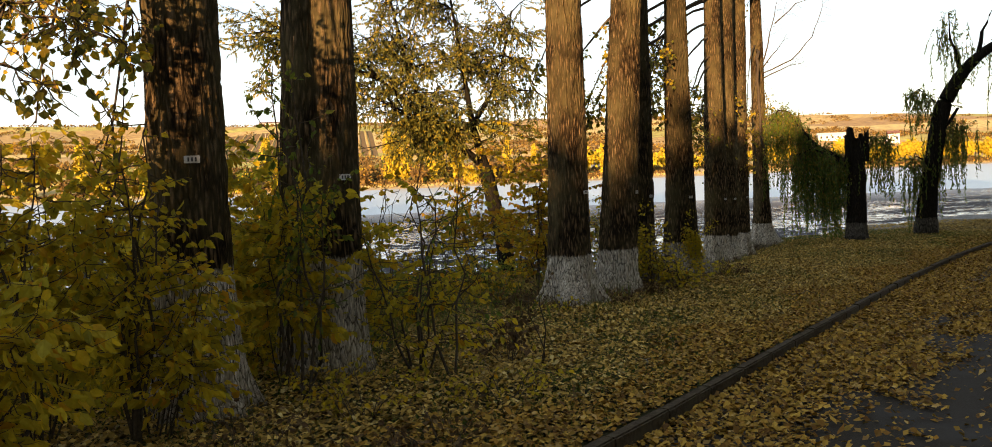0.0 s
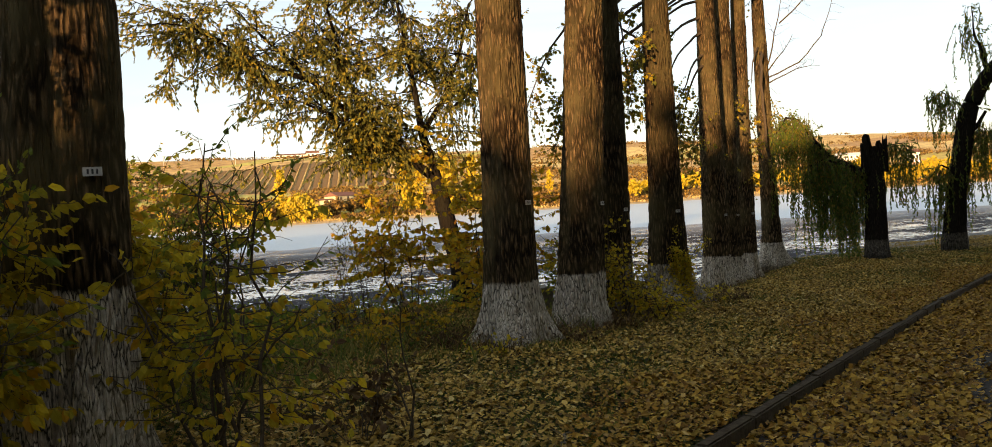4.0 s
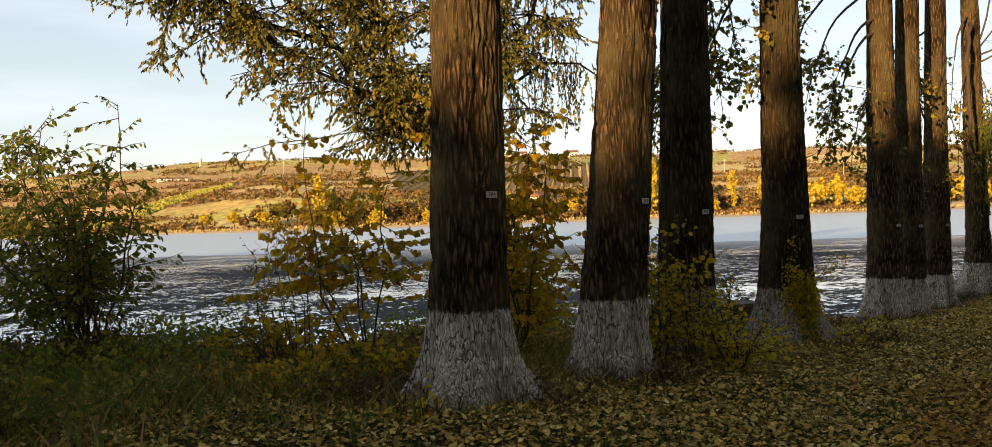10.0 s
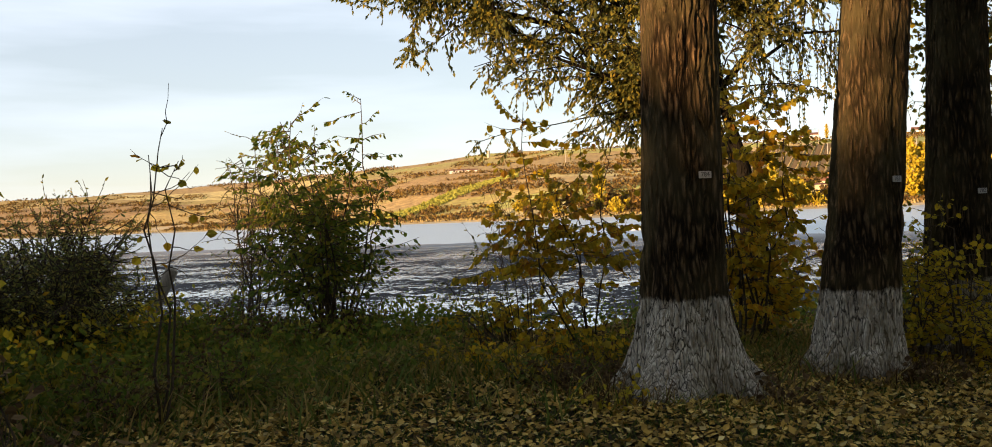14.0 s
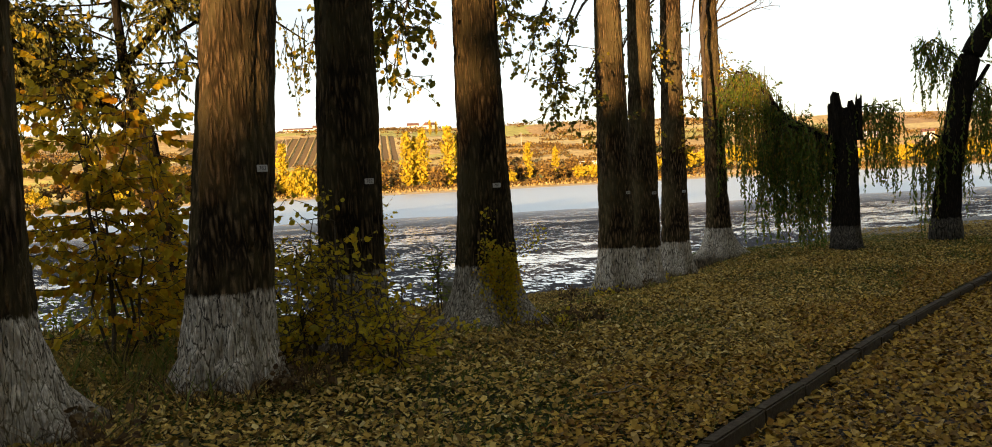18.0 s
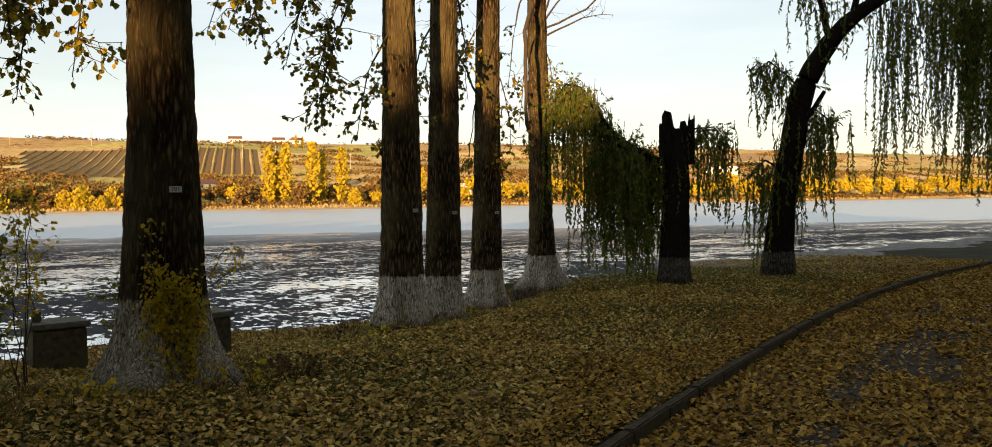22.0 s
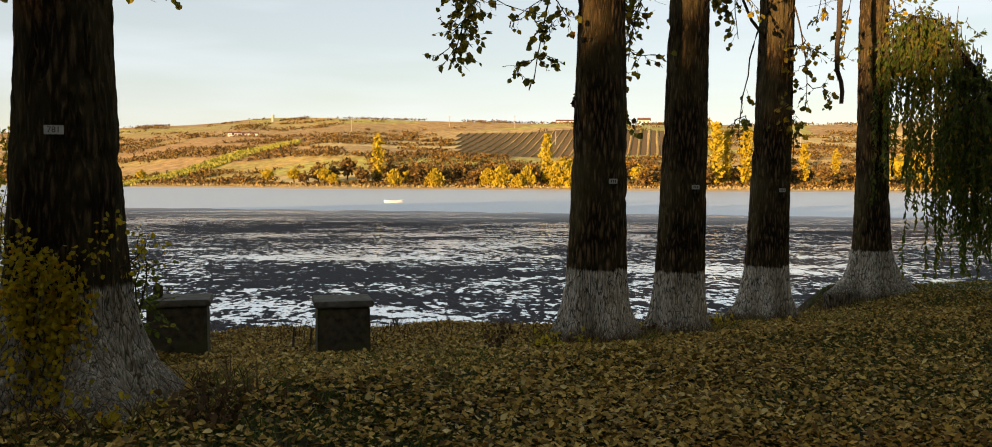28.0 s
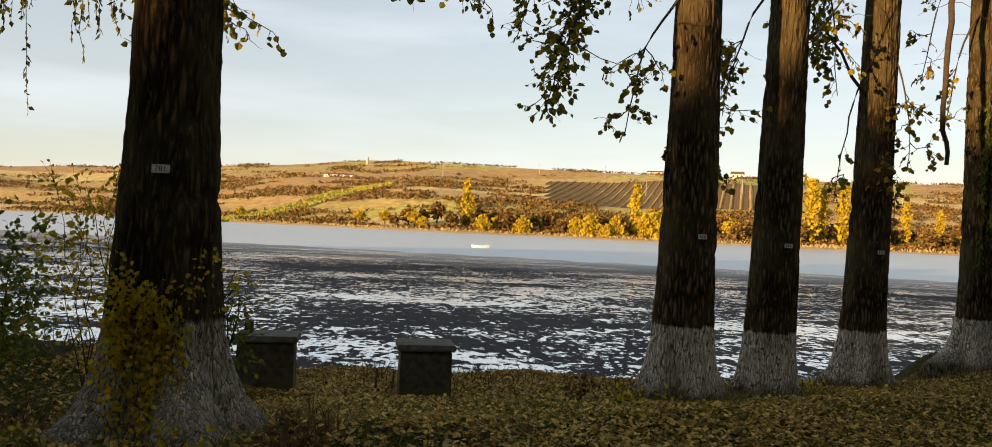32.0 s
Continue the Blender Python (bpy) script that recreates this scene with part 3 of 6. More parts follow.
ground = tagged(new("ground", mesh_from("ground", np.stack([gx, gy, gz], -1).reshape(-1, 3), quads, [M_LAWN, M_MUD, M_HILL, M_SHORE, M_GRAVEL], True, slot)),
                "leaf-strewn lawn bank, drained muddy lake bed and brown hillside", "ground", kind="structure")
wv = np.array([(-2500, 30, LAKE), (2500, 30, LAKE), (2500, 900, LAKE), (-2500, 900, LAKE)])
water = tagged(new("water", mesh_from("water", wv, [[0, 1, 2, 3]], M_WATER)), "pale open lake water beyond the mud", "lake", kind="structure")
rx = np.linspace(-60, 60, 241)
rv = np.array([-0.17, -0.6, -1.2, -2, -3, -4, -5, -6.2])
ax, av = np.meshgrid(rx, rv, indexing="ij")
ay = kerb_y(ax) + av
az_ = fall(ax) - 0.114 + 0.004 * np.sin(ax * 1.1)
i, j = np.meshgrid(np.arange(len(rx) - 1), np.arange(len(rv) - 1), indexing="ij")
n_ = len(rv)
road = tagged(new("road", mesh_from("road", np.stack([ax, ay, az_], -1).reshape(-1, 3), np.stack([i * n_ + j + 1, (i + 1) * n_ + j + 1, (i + 1) * n_ + j, i * n_ + j], -1).reshape(-1, 4), M_ASPHALT, True)),
              "dark asphalt park path edged with fallen leaves", "path", kind="structure")

# ---- trees along the bank ----
def trunk_mesh(name, height, r_low, r_high, lean, seed, mat, flare=0.75, around=116, bark=0.015, reach=5.2, stems=((0, 0, 1.0, 0.0),), rise=0.3):
    """A furrowed trunk with root buttresses. Around the camera's height the mesh is fine, above it coarse."""
    r = np.random.default_rng(seed)
    z = np.concatenate([np.linspace(-0.25, reach, 130 if around < 150 else 210), np.linspace(reach, height, 26)[1:]])
    th = np.linspace(0, 2 * math.pi, around, endpoint=False)
    Z, T = np.meshgrid(z, th, indexing="ij")
    V, F, base = [], [], 0
    for ox, oy, f, drift in stems:
        low = np.clip(Z / 2.2, 0, 1)
        R = (r_low * (1 - low) + r_high * low) * f
        R = R * np.clip(1 - np.maximum(Z - 2.2, 0) / (height * 1.25), 0.12, 1)
        lobes = sum(r.uniform(0.3, 1) * np.cos(m * T + r.uniform(0, 6.28)) for m in (2, 3, 5, 7)) / 2.2
        R = R * (1 + flare * np.exp(-np.maximum(Z, 0) / rise) * (0.72 + 0.8 * lobes) + 0.03 * lobes)
        R = R * (1 + 0.035 * np.sin(2 * T + Z * 0.7 + seed) + 0.02 * np.sin(3 * T - Z * 1.3))
        n_r = 28 if around < 150 else 40
        u = T / (2 * math.pi) * n_r + 1.3 * vnoise(T / (2 * math.pi) * 12, Z * 2.6, seed + 3, 12, 64) + 0.7 * vnoise(T / (2 * math.pi) * 24, Z * 7, seed + 4, 24, 128)
        ridge = np.abs(vnoise(u, Z * 2.2, seed + 5, n_r, 64) - 0.5) * 2
        ridge2 = np.abs(vnoise(u * 2, Z * 6.0, seed + 6, n_r * 2, 128) - 0.5) * 2
        cut = 1 - np.clip(ridge / 0.35, 0, 1) ** 0.7
        R = R - bark * (1.25 * cut + 0.5 * (1 - ridge2)) * np.clip(r_low / 0.3, 0.4, 1.2)
        X = R * np.cos(T) + ox + (lean[0] + drift) * Z
        Y = R * np.sin(T) + oy + lean[1] * Z
        V.append(np.stack([X, Y, Z], -1).reshape(-1, 3))
        a, b = np.meshgrid(np.arange(len(z) - 1), np.arange(around), indexing="ij")
        F.append(np.stack([a * around + b, a * around + (b + 1) % around, (a + 1) * around + (b + 1) % around, (a + 1) * around + b], -1).reshape(-1, 4) + base)
        base += len(z) * around
    return mesh_from(name, np.concatenate(V), np.concatenate(F), mat, True)


def number_plate(parent, text, place, facing):
    """A small tin plate nailed to the bark."""
    plate = part("number_plate", (box(-0.055, -0.003, -0.027, 0.055, 0.003, 0.027, 0.002), M_PLATE), parent, "small pale tin plate with a black number")
    plate.matrix_local = pose(*place, 0, 0, facing)
    if text:
        cu = bpy.data.curves.new("digits", "FONT")
        cu.body, cu.size, cu.align_x, cu.align_y, cu.extrude = text, 0.05, "CENTER", "CENTER", 0.0006
        tmp = bpy.data.objects.new("digits", cu)
        me = bpy.data.meshes.new_from_object(tmp)
        bpy.data.objects.remove(tmp)
        me.materials.clear()
        me.materials.append(M_PRINT)
        d = part("digits", me, plate)
        d.matrix_local = pose(0, -0.0042, 0, 90, 0, 0)
    else:
        bm = bmesh.new()
        for k in range(3):
            m = Matrix.Translation((-0.026 + 0.026 * k, -0.004, 0)) @ Matrix.Diagonal((0.012, 0.001, 0.03, 1))
            bmesh.ops.create_cube(bm, size=1, matrix=m)
        part("digits", (bm, M_PRINT), plate)


def limbs_and_leaves(tree, base, limb_ends, r, size=0.06, keep=0.48, twig_n=26, twig_len=0.5, mat=None, z0=6.0, thick=0.05, crown=True, height=15, lean=(0, 0)):
    """Boughs from the trunk down to given ends, with leafy shoots; and the crown above."""
    bx, by, bz = base
    lines, spots, ways = [], [], []
    for k, (ex, ey, ez, dens) in enumerate(limb_ends):
        b = np.array([ex - bx, ey - by, ez - bz])
        out = math.hypot(b[0], b[1])
        zs = b[2] + 1.3 + 0.45 * out + 0.5 * r.random()
        a = np.array([lean[0] * zs, lean[1] * zs, zs])
        knee = a + (b - a) * np.array([0.78, 0.78, 0]) + np.array([0, 0, 0.1 + 0.12 * out])
        q = np.linspace(0, 1, 12)[:, None]
        main = bent(a, b, r, 0.16, 12) * 0.35 + 0.65 * ((1 - q) ** 2 * a + 2 * q * (1 - q) * knee + q ** 2 * b)
        lines.append((main, 0.016 + 0.009 * out, 0.005))
        for _ in range(int(9 * dens)):
            q = r.uniform(0.6, 1)
            p = main[int(q * (len(main) - 1))]
            e = p + r.normal(size=3) * np.array([0.26, 0.26, 0.14]) + np.array([0, 0, -0.3 * r.random()])
            sub = bent(p, e, r, 0.08, 6)
            lines.append((sub, 0.008, 0.003))
            l, s, w = twigs(sub, 7, 0.24, r, 0.0035, 0.5)
            lines += l
            spots += s
            ways += w
        l, s, w = twigs(main[7:], int(twig_n * 0.6 * dens), 0.3, r, 0.004, 0.4)
        lines += l
        spots += s
        ways += w
    if crown:
        for k in range(9):
            zs = height * (0.58 + 0.04 * k)
            an = r.uniform(0, 6.28)
            ln = r.uniform(1.6, 3.4)
            a = np.array([lean[0] * zs, lean[1] * zs, zs])
            b = a + np.array([math.cos(an) * ln, math.sin(an) * ln, 1.4 + 1.4 * r.random()])
            m = bent(a, b, r, 0.3, 7, -0.2)
            lines.append((m, 0.07, 0.015))
            l, s, w = twigs(m, 16, 0.9, r, 0.01, 0.0)
            lines += l
            ss = np.asarray(s)
            spots += list(ss + r.normal(size=ss.shape) * 0.12)
            ways += w
    if lines:
        part("bough", mesh_from("bough", *tubes(lines, 5), M_TWIG, True), tree, kind="stuff")
    p, w = pick(spots, ways, keep, r)
    V, F = leaf_mesh(p, size, r, 0.35, 1.15, w)
    if crown:
        n = 5200
        an, q = r.uniform(0, 6.28, n), r.random(n)
        rad = (1.0 + 2.2 * np.sin(math.pi * np.clip(q, 0, 1)) ** 0.6) * np.sqrt(r.random(n)) * (0.8 + 0.3 * np.sin(3 * an + 7 * q))
        top = np.stack([rad * np.cos(an) + lean[0] * 9, rad * np.sin(an) + lean[1] * 9, height * (0.62 + 0.5 * q)], -1)
        V2, F2 = leaf_mesh(top, 0.2, r, 0.3, 1.2, kite=True)
        V, F = np.concatenate([V, V2]), np.concatenate([F, F2 + len(V)])
    part("crown", mesh_from("crown", V, F, mat or M_POPLAR_LEAF), tree, "thinning yellow-green autumn leaves")


POPLARS = (
    # x, y, low radius, high radius, lean, digits, plate height, plate turn, bough ends with their density
    (-14.2, -1.2, 0.33, 0.29, (0.0, 0.0), "", 2.66, -92, ((-15.5, -2.6, 2.75, 1.6), (-15.0, -2.8, 3.1, 1.2), (-16.2, -1.8, 2.7, 1.8), (-15.9, -3.0, 3.3, 1.5), (-16.8, -2.4, 3.0, 1.6), (-15.2, -1.9, 2.9, 1.2), (-14.75, -1.75, 2.6, 0.8), (-15.4, -1.6, 3.6, 1.4))),
    (-8.02, 3.3, 0.355, 0.31, (0.012, 0.0), "784", 2.137, -66, ()),
    (-6.37, 4.42, 0.36, 0.305, (0.085, 0.01), "783", 2.06, -58, ((-7.6, 5.2, 3.6, 0.5),)),
    (-4.93, 5.72, 0.345, 0.305, (0.02, 0.0), "782", 1.925, -70, ((-4.04, 6.86, 3.0, 0.9), (-3.82, 6.81, 3.31, 0.9), (-3.4, 7.03, 3.6, 0.8), (-4.3, 7.2, 4.2, 0.8))),
    (-2.88, 6.9, 0.39, 0.3, (0.0, 0.0), "781", 1.81, -85, ((-3.75, 9.4, 2.8, 1.3), (-3.24, 9.15, 3.05, 1.2), (-4.2, 9.9, 3.5, 1.3), (-3.9, 9.2, 3.35, 1.2), (-1.53, 8.51, 3.8, 0.7), (-2.1, 8.2, 4.6, 0.6))),
    (1.61, 10.85, 0.335, 0.305, (0.004, 0.0), "", 1.52, -75, ((-0.16, 9.95, 2.7, 1.5), (-0.1, 10.1, 3.2, 1.2), (-0.45, 10.2, 3.5, 1.2), (0.82, 10.7, 2.6, 0.6), (-1.6, 9.8, 3.8, 1.2), (-1.05, 10.0, 3.8, 1.2), (-0.9, 11.2, 4.1, 1.2), (-0.3, 12.0, 4.4, 1.0), (2.15, 11.9, 2.0, 0.7), (2.1, 12.0, 3.0, 0.8))),
    (3.0, 11.98, 0.315, 0.3, (0.02, 0.0), "", 1.45, -80, ((4.1, 12.8, 3.5, 0.9), (3.8, 12.97, 3.9, 0.9), (2.2, 11.7, 3.0, 0.5))),
    (4.89, 13.48, 0.315, 0.295, (0.024, 0.0), "", 1.4, -80, ((5.33, 13.19, 2.7, 0.6), (5.21, 13.3, 1.9, 0.6), (4.2, 13.0, 2.1, 0.3), (3.8, 14.2, 3.6, 0.8))),
    (7.73, 15.37, 0.34, 0.285, (-0.012, 0.0), None, 0, 0, ((8.04, 15.11, 3.66, 0.6), (7.94, 15.0, 3.1, 0.6), (5.97, 14.18, 3.98, 0.35), (6.7, 14.8, 3.2, 0.3))),
)
FLARE = (0.55, 1.0, 0.45, 0.5, 1.65, 0.5, 0.5, 0.7, 1.3)
for k, (x, y, r0, r1, lean, digits, pz, facing, ends) in enumerate(POPLARS):
    b = at(x, y, 0.1 if x > 0 else 0.0)
    tree = empty("poplar_tree", b, "tall poplar with furrowed bark and a limewashed foot on the bank", "tree", "poplars along the lake bank")
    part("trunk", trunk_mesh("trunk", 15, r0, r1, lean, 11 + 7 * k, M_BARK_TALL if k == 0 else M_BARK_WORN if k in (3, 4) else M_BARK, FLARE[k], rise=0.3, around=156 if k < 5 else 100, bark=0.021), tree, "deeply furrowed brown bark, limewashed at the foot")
    if digits is not None:
        pz = pz - b[2]
        rr = r1 * 0.25 + r0 * 0.75 if pz < 1 else r0 + (r1 - r0) * pz / 2.2
        fa = radians(facing)
        number_plate(tree, digits, (lean[0] * pz + (rr + 0.002) * math.cos(fa), lean[1] * pz + (rr + 0.002) * math.sin(fa), pz), facing + 90)
    if k == 5:
        bm = bmesh.new()
        bmesh.ops.create_icosphere(bm, subdivisions=3, radius=0.085)
        for v in bm.verts:
            d = v.co.normalized()
            v.co = v.co * (1 + 0.22 * math.sin(d.x * 9 + 1) * math.sin(d.z * 8) + 0.12 * math.sin(d.y * 15)) + Vector((-0.215, 0.08, 2.67))
        part("burr", (bm, M_BARK), tree, "knobbly burr on the bark")
    limbs_and_leaves(tree, b, ends, np.random.default_rng(100 + k), size=0.05 if k == 0 else 0.068, height=15, lean=lean)
# the twin-stemmed poplar
b = at(-12.75, -0.15)
tree = empty("poplar_tree", b, "twin-stemmed poplar with furrowed bark and limewashed foot", "tree", "poplars along the lake bank")
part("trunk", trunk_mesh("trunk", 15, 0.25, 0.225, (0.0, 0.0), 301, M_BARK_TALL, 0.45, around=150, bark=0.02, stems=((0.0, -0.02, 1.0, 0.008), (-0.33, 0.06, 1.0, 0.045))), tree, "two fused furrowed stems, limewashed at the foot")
number_plate(tree, "", (0.03, -0.27, 1.83), -2)
limbs_and_leaves(tree, b, (), np.random.default_rng(131), height=15)

# ---- shrubs, saplings, willows ----
def shrub(name, x, y, height, radius, stems, twig_n, keep, size, mat, label, category, group="", seed=1, narrow=1.0, droop=0.3, lean=(0, 0), thick=0.014, first=0.3, twig_len=0.35, bark=None, drop=0.1, foliage="foliage", flat=1.0, dome=0.25):
    """Stems that fan out from the foot, with side shoots and leaves."""
    r = np.random.default_rng(seed)
    thing = empty(name, at(x, y, -0.02), label, category, group)
    lines, spots, ways = [], [], []
    for _ in range(stems):
        an, q = r.uniform(0, 6.28), radius * math.sqrt(r.uniform(0.05, 1))
        h = height * r.uniform(0.62, 1.0) * (1 - dome * (q / max(radius, 0.01)) ** 1.5)
        a = np.array([0.12 * q * math.cos(an), 0.12 * q * math.sin(an), 0.0])
        b = np.array([q * math.cos(an) + lean[0] * h, q * math.sin(an) + lean[1] * h, h])
        m = bent(a, b, r, 0.08 * h, 8, 0.05 * h)
        lines.append((m, thick, thick * 0.25))
        l, s, w = twigs(m, twig_n, twig_len, r, thick * 0.35, drop, first, flat)
        lines += l
        spots += s
        ways += w
    part("stem", mesh_from("stem", *tubes(lines, 4), bark or M_TWIG, True), thing)
    p, w = pick(spots, ways, keep, r)
    part(foliage, mesh_from(foliage, *leaf_mesh(p, size * 0.76, r, droop, narrow, w), mat), thing)
    return thing


YB = "yellow-green broadleaf shrub growing at the foot of the poplars"
UND = "undergrowth round the poplars"
for k, (x, y, h, rad, st, sz) in enumerate(((-16.4, -2.6, 2.5, 0.9, 12, 0.1), (-15.8, -3.1, 1.9, 0.7, 9, 0.1), (-15.3, -1.7, 2.4, 0.6, 10, 0.1), (-17.4, -1.4, 2.5, 1.0, 12, 0.11),
                                            (-13.45, -0.7, 2.3, 0.5, 9, 0.1), (-13.9, -0.2, 2.5, 0.5, 8, 0.1), (-12.6, 0.2, 2.1, 0.42, 11, 0.1), (-13.0, 0.75, 2.5, 0.5, 12, 0.11), (-17.2, -3.2, 2.1, 0.9, 9, 0.11),
                                            (-17.5, 1.2, 1.9, 0.9, 9, 0.105), (-16.0, 0.6, 1.9, 0.8, 9, 0.105), (-15.0, 1.4, 1.7, 0.8, 9, 0.105), (-18.6, -0.3, 2.1, 0.9, 10, 0.11), (-14.6, -1.9, 1.6, 0.45, 7, 0.095))):
    shrub("shrub", x, y, h * 1.05, rad * 1.1, st, 24, 0.85, sz, M_SHRUB_LEAF, YB, "shrub", UND, 40 + k, 0.72, 0.4, flat=0.4, twig_len=0.42, thick=0.007, first=0.3)
for k, (x, y, h, rad, st, sz) in enumerate(((-15.1, -4.2, 0.5, 0.5, 7, 0.06), (-13.2, -2.0, 0.6, 0.5, 8, 0.06), (-11.2, -0.6, 0.8, 0.5, 7, 0.08), (-16.0, -4.2, 0.8, 0.7, 7, 0.075), (-14.2, -2.9, 0.4, 0.6, 7, 0.055), (-12.0, -2.0, 0.4, 0.5, 7, 0.06), (-13.0, -3.0, 0.35, 0.5, 6, 0.055), (-16.4, -3.6, 0.9, 0.7, 8, 0.075))):
    shrub("seedling", x, y, h, rad, st, 9, 0.6, sz, M_SHRUB_LEAF if k % 2 else M_DRY, "low sparse brown and yellow suckers near the poplar feet", "seedling", UND, 240 + k, 0.7, 0.4, flat=0.4, twig_len=0.25, thick=0.005, first=0.3)
shrub("sapling", -11.95, -0.9, 2.9, 0.25, 2, 14, 0.5, 0.07, M_GREEN_LEAF, "slender green sapling with feathery leaves beside the twin poplar", "sapling", UND, 61, 0.6, twig_len=0.45)
shrub("sapling", -13.7, 0.4, 3.4, 0.4, 3, 16, 0.5, 0.075, M_GREEN_LEAF, "slender green sapling with feathery leaves behind the twin poplar", "sapling", UND, 62, 0.6, twig_len=0.5)
shrub("sapling", -9.7, 4.4, 1.6, 0.4, 4, 14, 0.5, 0.05, M_WILLOW_LEAF, "thin grey-green sapling on the bank", "sapling", UND, 63, 0.5, thick=0.006)
shrub("sapling", -14.75, -1.95, 3.1, 0.35, 5, 20, 0.8, 0.08, M_SHRUB_LEAF, "slender yellowing sapling beside the first poplar", "sapling", UND, 64, 0.7, flat=0.5, twig_len=0.4, first=0.25)
shrub("sapling", -15.5, -2.4, 3.0, 0.4, 5, 20, 0.75, 0.08, M_SHRUB_LEAF, "slender yellowing sapling beside the first poplar", "sapling", UND, 65, 0.7, flat=0.5, twig_len=0.4, first=0.25)
shrub("sapling", -13.4, -1.2, 3.3, 0.35, 4, 18, 0.7, 0.08, M_GREEN_LEAF, "slender green sapling between two poplars", "sapling", UND, 66, 0.6, twig_len=0.4)
shrub("sapling", -9.3, 4.9, 2.1, 0.6, 6, 18, 0.4, 0.045, M_WILLOW_LEAF, "airy grey-green sapling on the bank edge", "sapling", UND, 67, 0.5, twig_len=0.4, thick=0.006)
shrub("shrub", -12.1, -0.5, 2.1, 0.65, 7, 16, 0.55, 0.09, M_SHRUB_LEAF, "broadleaf shrub with layered gold-green sprays by the twin poplar", "shrub", UND, 68, 0.7, 0.5, twig_len=0.55, first=0.2, flat=0.35)
# the round green bush on the bank
shrub("bush", -11.42, 5.45, 3.25, 1.15, 24, 24, 0.72, 0.085, M_GREEN_LEAF, "dense green-leaved elm bush on the weedy bank edge", "bush", "", 70, 0.66, 0.5, twig_len=0.5, thick=0.014, first=0.26, drop=0.0, flat=0.4, dome=0.5)
shrub("sapling", -12.9, 6.9, 3.7, 0.6, 9, 30, 0.4, 0.05, M_WILLOW_LEAF, "feathery nearly bare sapling behind the green bush", "sapling", "", 71, 0.5, twig_len=0.5, drop=0.0)
shrub("sapling", -11.6, 1.7, 2.6, 0.35, 3, 6, 0.2, 0.075, M_MAPLE_LEAF, "bare thin sapling with a few last yellow leaves", "sapling", "", 72, twig_len=0.5, thick=0.011)
shrub("weed", -10.9, -0.75, 1.15, 0.25, 2, 5, 0.5, 0.06, M_DRY, "dead dark weed stalk among the grass", "weed", "", 73, thick=0.01, first=0.7, twig_len=0.15)
for k, (x, y) in enumerate(((-13.5, 3.6), (-14.2, 3.0), (-13.8, 4.3))):
    shrub("bush", x, y, 1.7, 0.9, 24, 30, 0.75, 0.055, M_WILLOW_LEAF, "grey-green willow bush on the weedy bank", "bush", "willow bushes on the bank", 75 + k, 0.45, twig_len=0.45, dome=0.5)
r = np.random.default_rng(260)
for k in range(34):
    x = r.uniform(-16, -8.3)
    v = r.uniform(4.6, 8.4) if x < -11 else r.uniform(4.6, 6.6)
    h = r.uniform(0.3, 0.7) if x < -11 else r.uniform(0.2, 0.4)
    kind = k % 3
    shrub("weed", x, float(kerb_y(x)) + v, h, r.uniform(0.3, 0.6), 9, 9, 0.8, (0.07, 0.05, 0.06)[kind], (M_GREEN_LEAF, M_DRY, M_RANK)[kind],
          ("low dark green leafy weed on the bank", "dry brown dead weed on the bank", "clump of olive weeds on the bank")[kind], "weed", "weeds on the bank", 260 + k, 0.6, 0.2, twig_len=0.22, thick=0.004, first=0.1)
for k, (x, y, h) in enumerate(((-9.11, 4.97, 0.4), (-8.81, 4.12, 0.45), (-9.4, 3.56, 0.35), (-9.0, 4.4, 0.5), (-8.6, 4.7, 0.4), (-9.3, 4.2, 0.35), (-9.9, 3.9, 0.35))):
    shrub("maple_seedling", x, y, h, 0.35, 6, 7, 0.7, 0.085, M_MAPLE_LEAF, "knee-high maple seedling with yellow leaves on the bank", "seedling", "gold maple seedlings", 300 + k, 1.0, 0.6, flat=0.3, first=0.2, twig_len=0.25, thick=0.004)
# gold-leaved maples behind the limewashed pair
shrub("maple_sapling", -8.75, 4.7, 2.9, 0.8, 5, 26, 0.75, 0.085, M_MAPLE_LEAF, "young maple with large golden leaves behind a poplar", "sapling", "gold maples", 80, 1.0, 0.6, flat=0.3, twig_len=0.7, lean=(-0.12, 0.05), first=0.36, thick=0.01)
shrub("maple_sapling", -7.15, 5.6, 3.6, 0.75, 8, 22, 0.85, 0.094, M_MAPLE_LEAF, "young maple with large golden leaves between two poplars", "sapling", "gold maples", 81, 1.0, 0.6, flat=0.3, twig_len=0.7, first=0.2)
shrub("maple_sapling", -6.75, 6.6, 2.0, 0.7, 8, 24, 0.9, 0.085, M_MAPLE_LEAF, "low young maple with yellow-green leaves", "sapling", "gold maples", 82, 1.0, 0.6, flat=0.3, first=0.15)
shrub("maple_sapling", -9.6, 5.4, 0.7, 0.6, 7, 9, 0.6, 0.1, M_MAPLE_LEAF, "knee-high maple seedling with bright yellow leaves", "sapling", "gold maples", 83, 1.0, 0.6, flat=0.3, first=0.15)
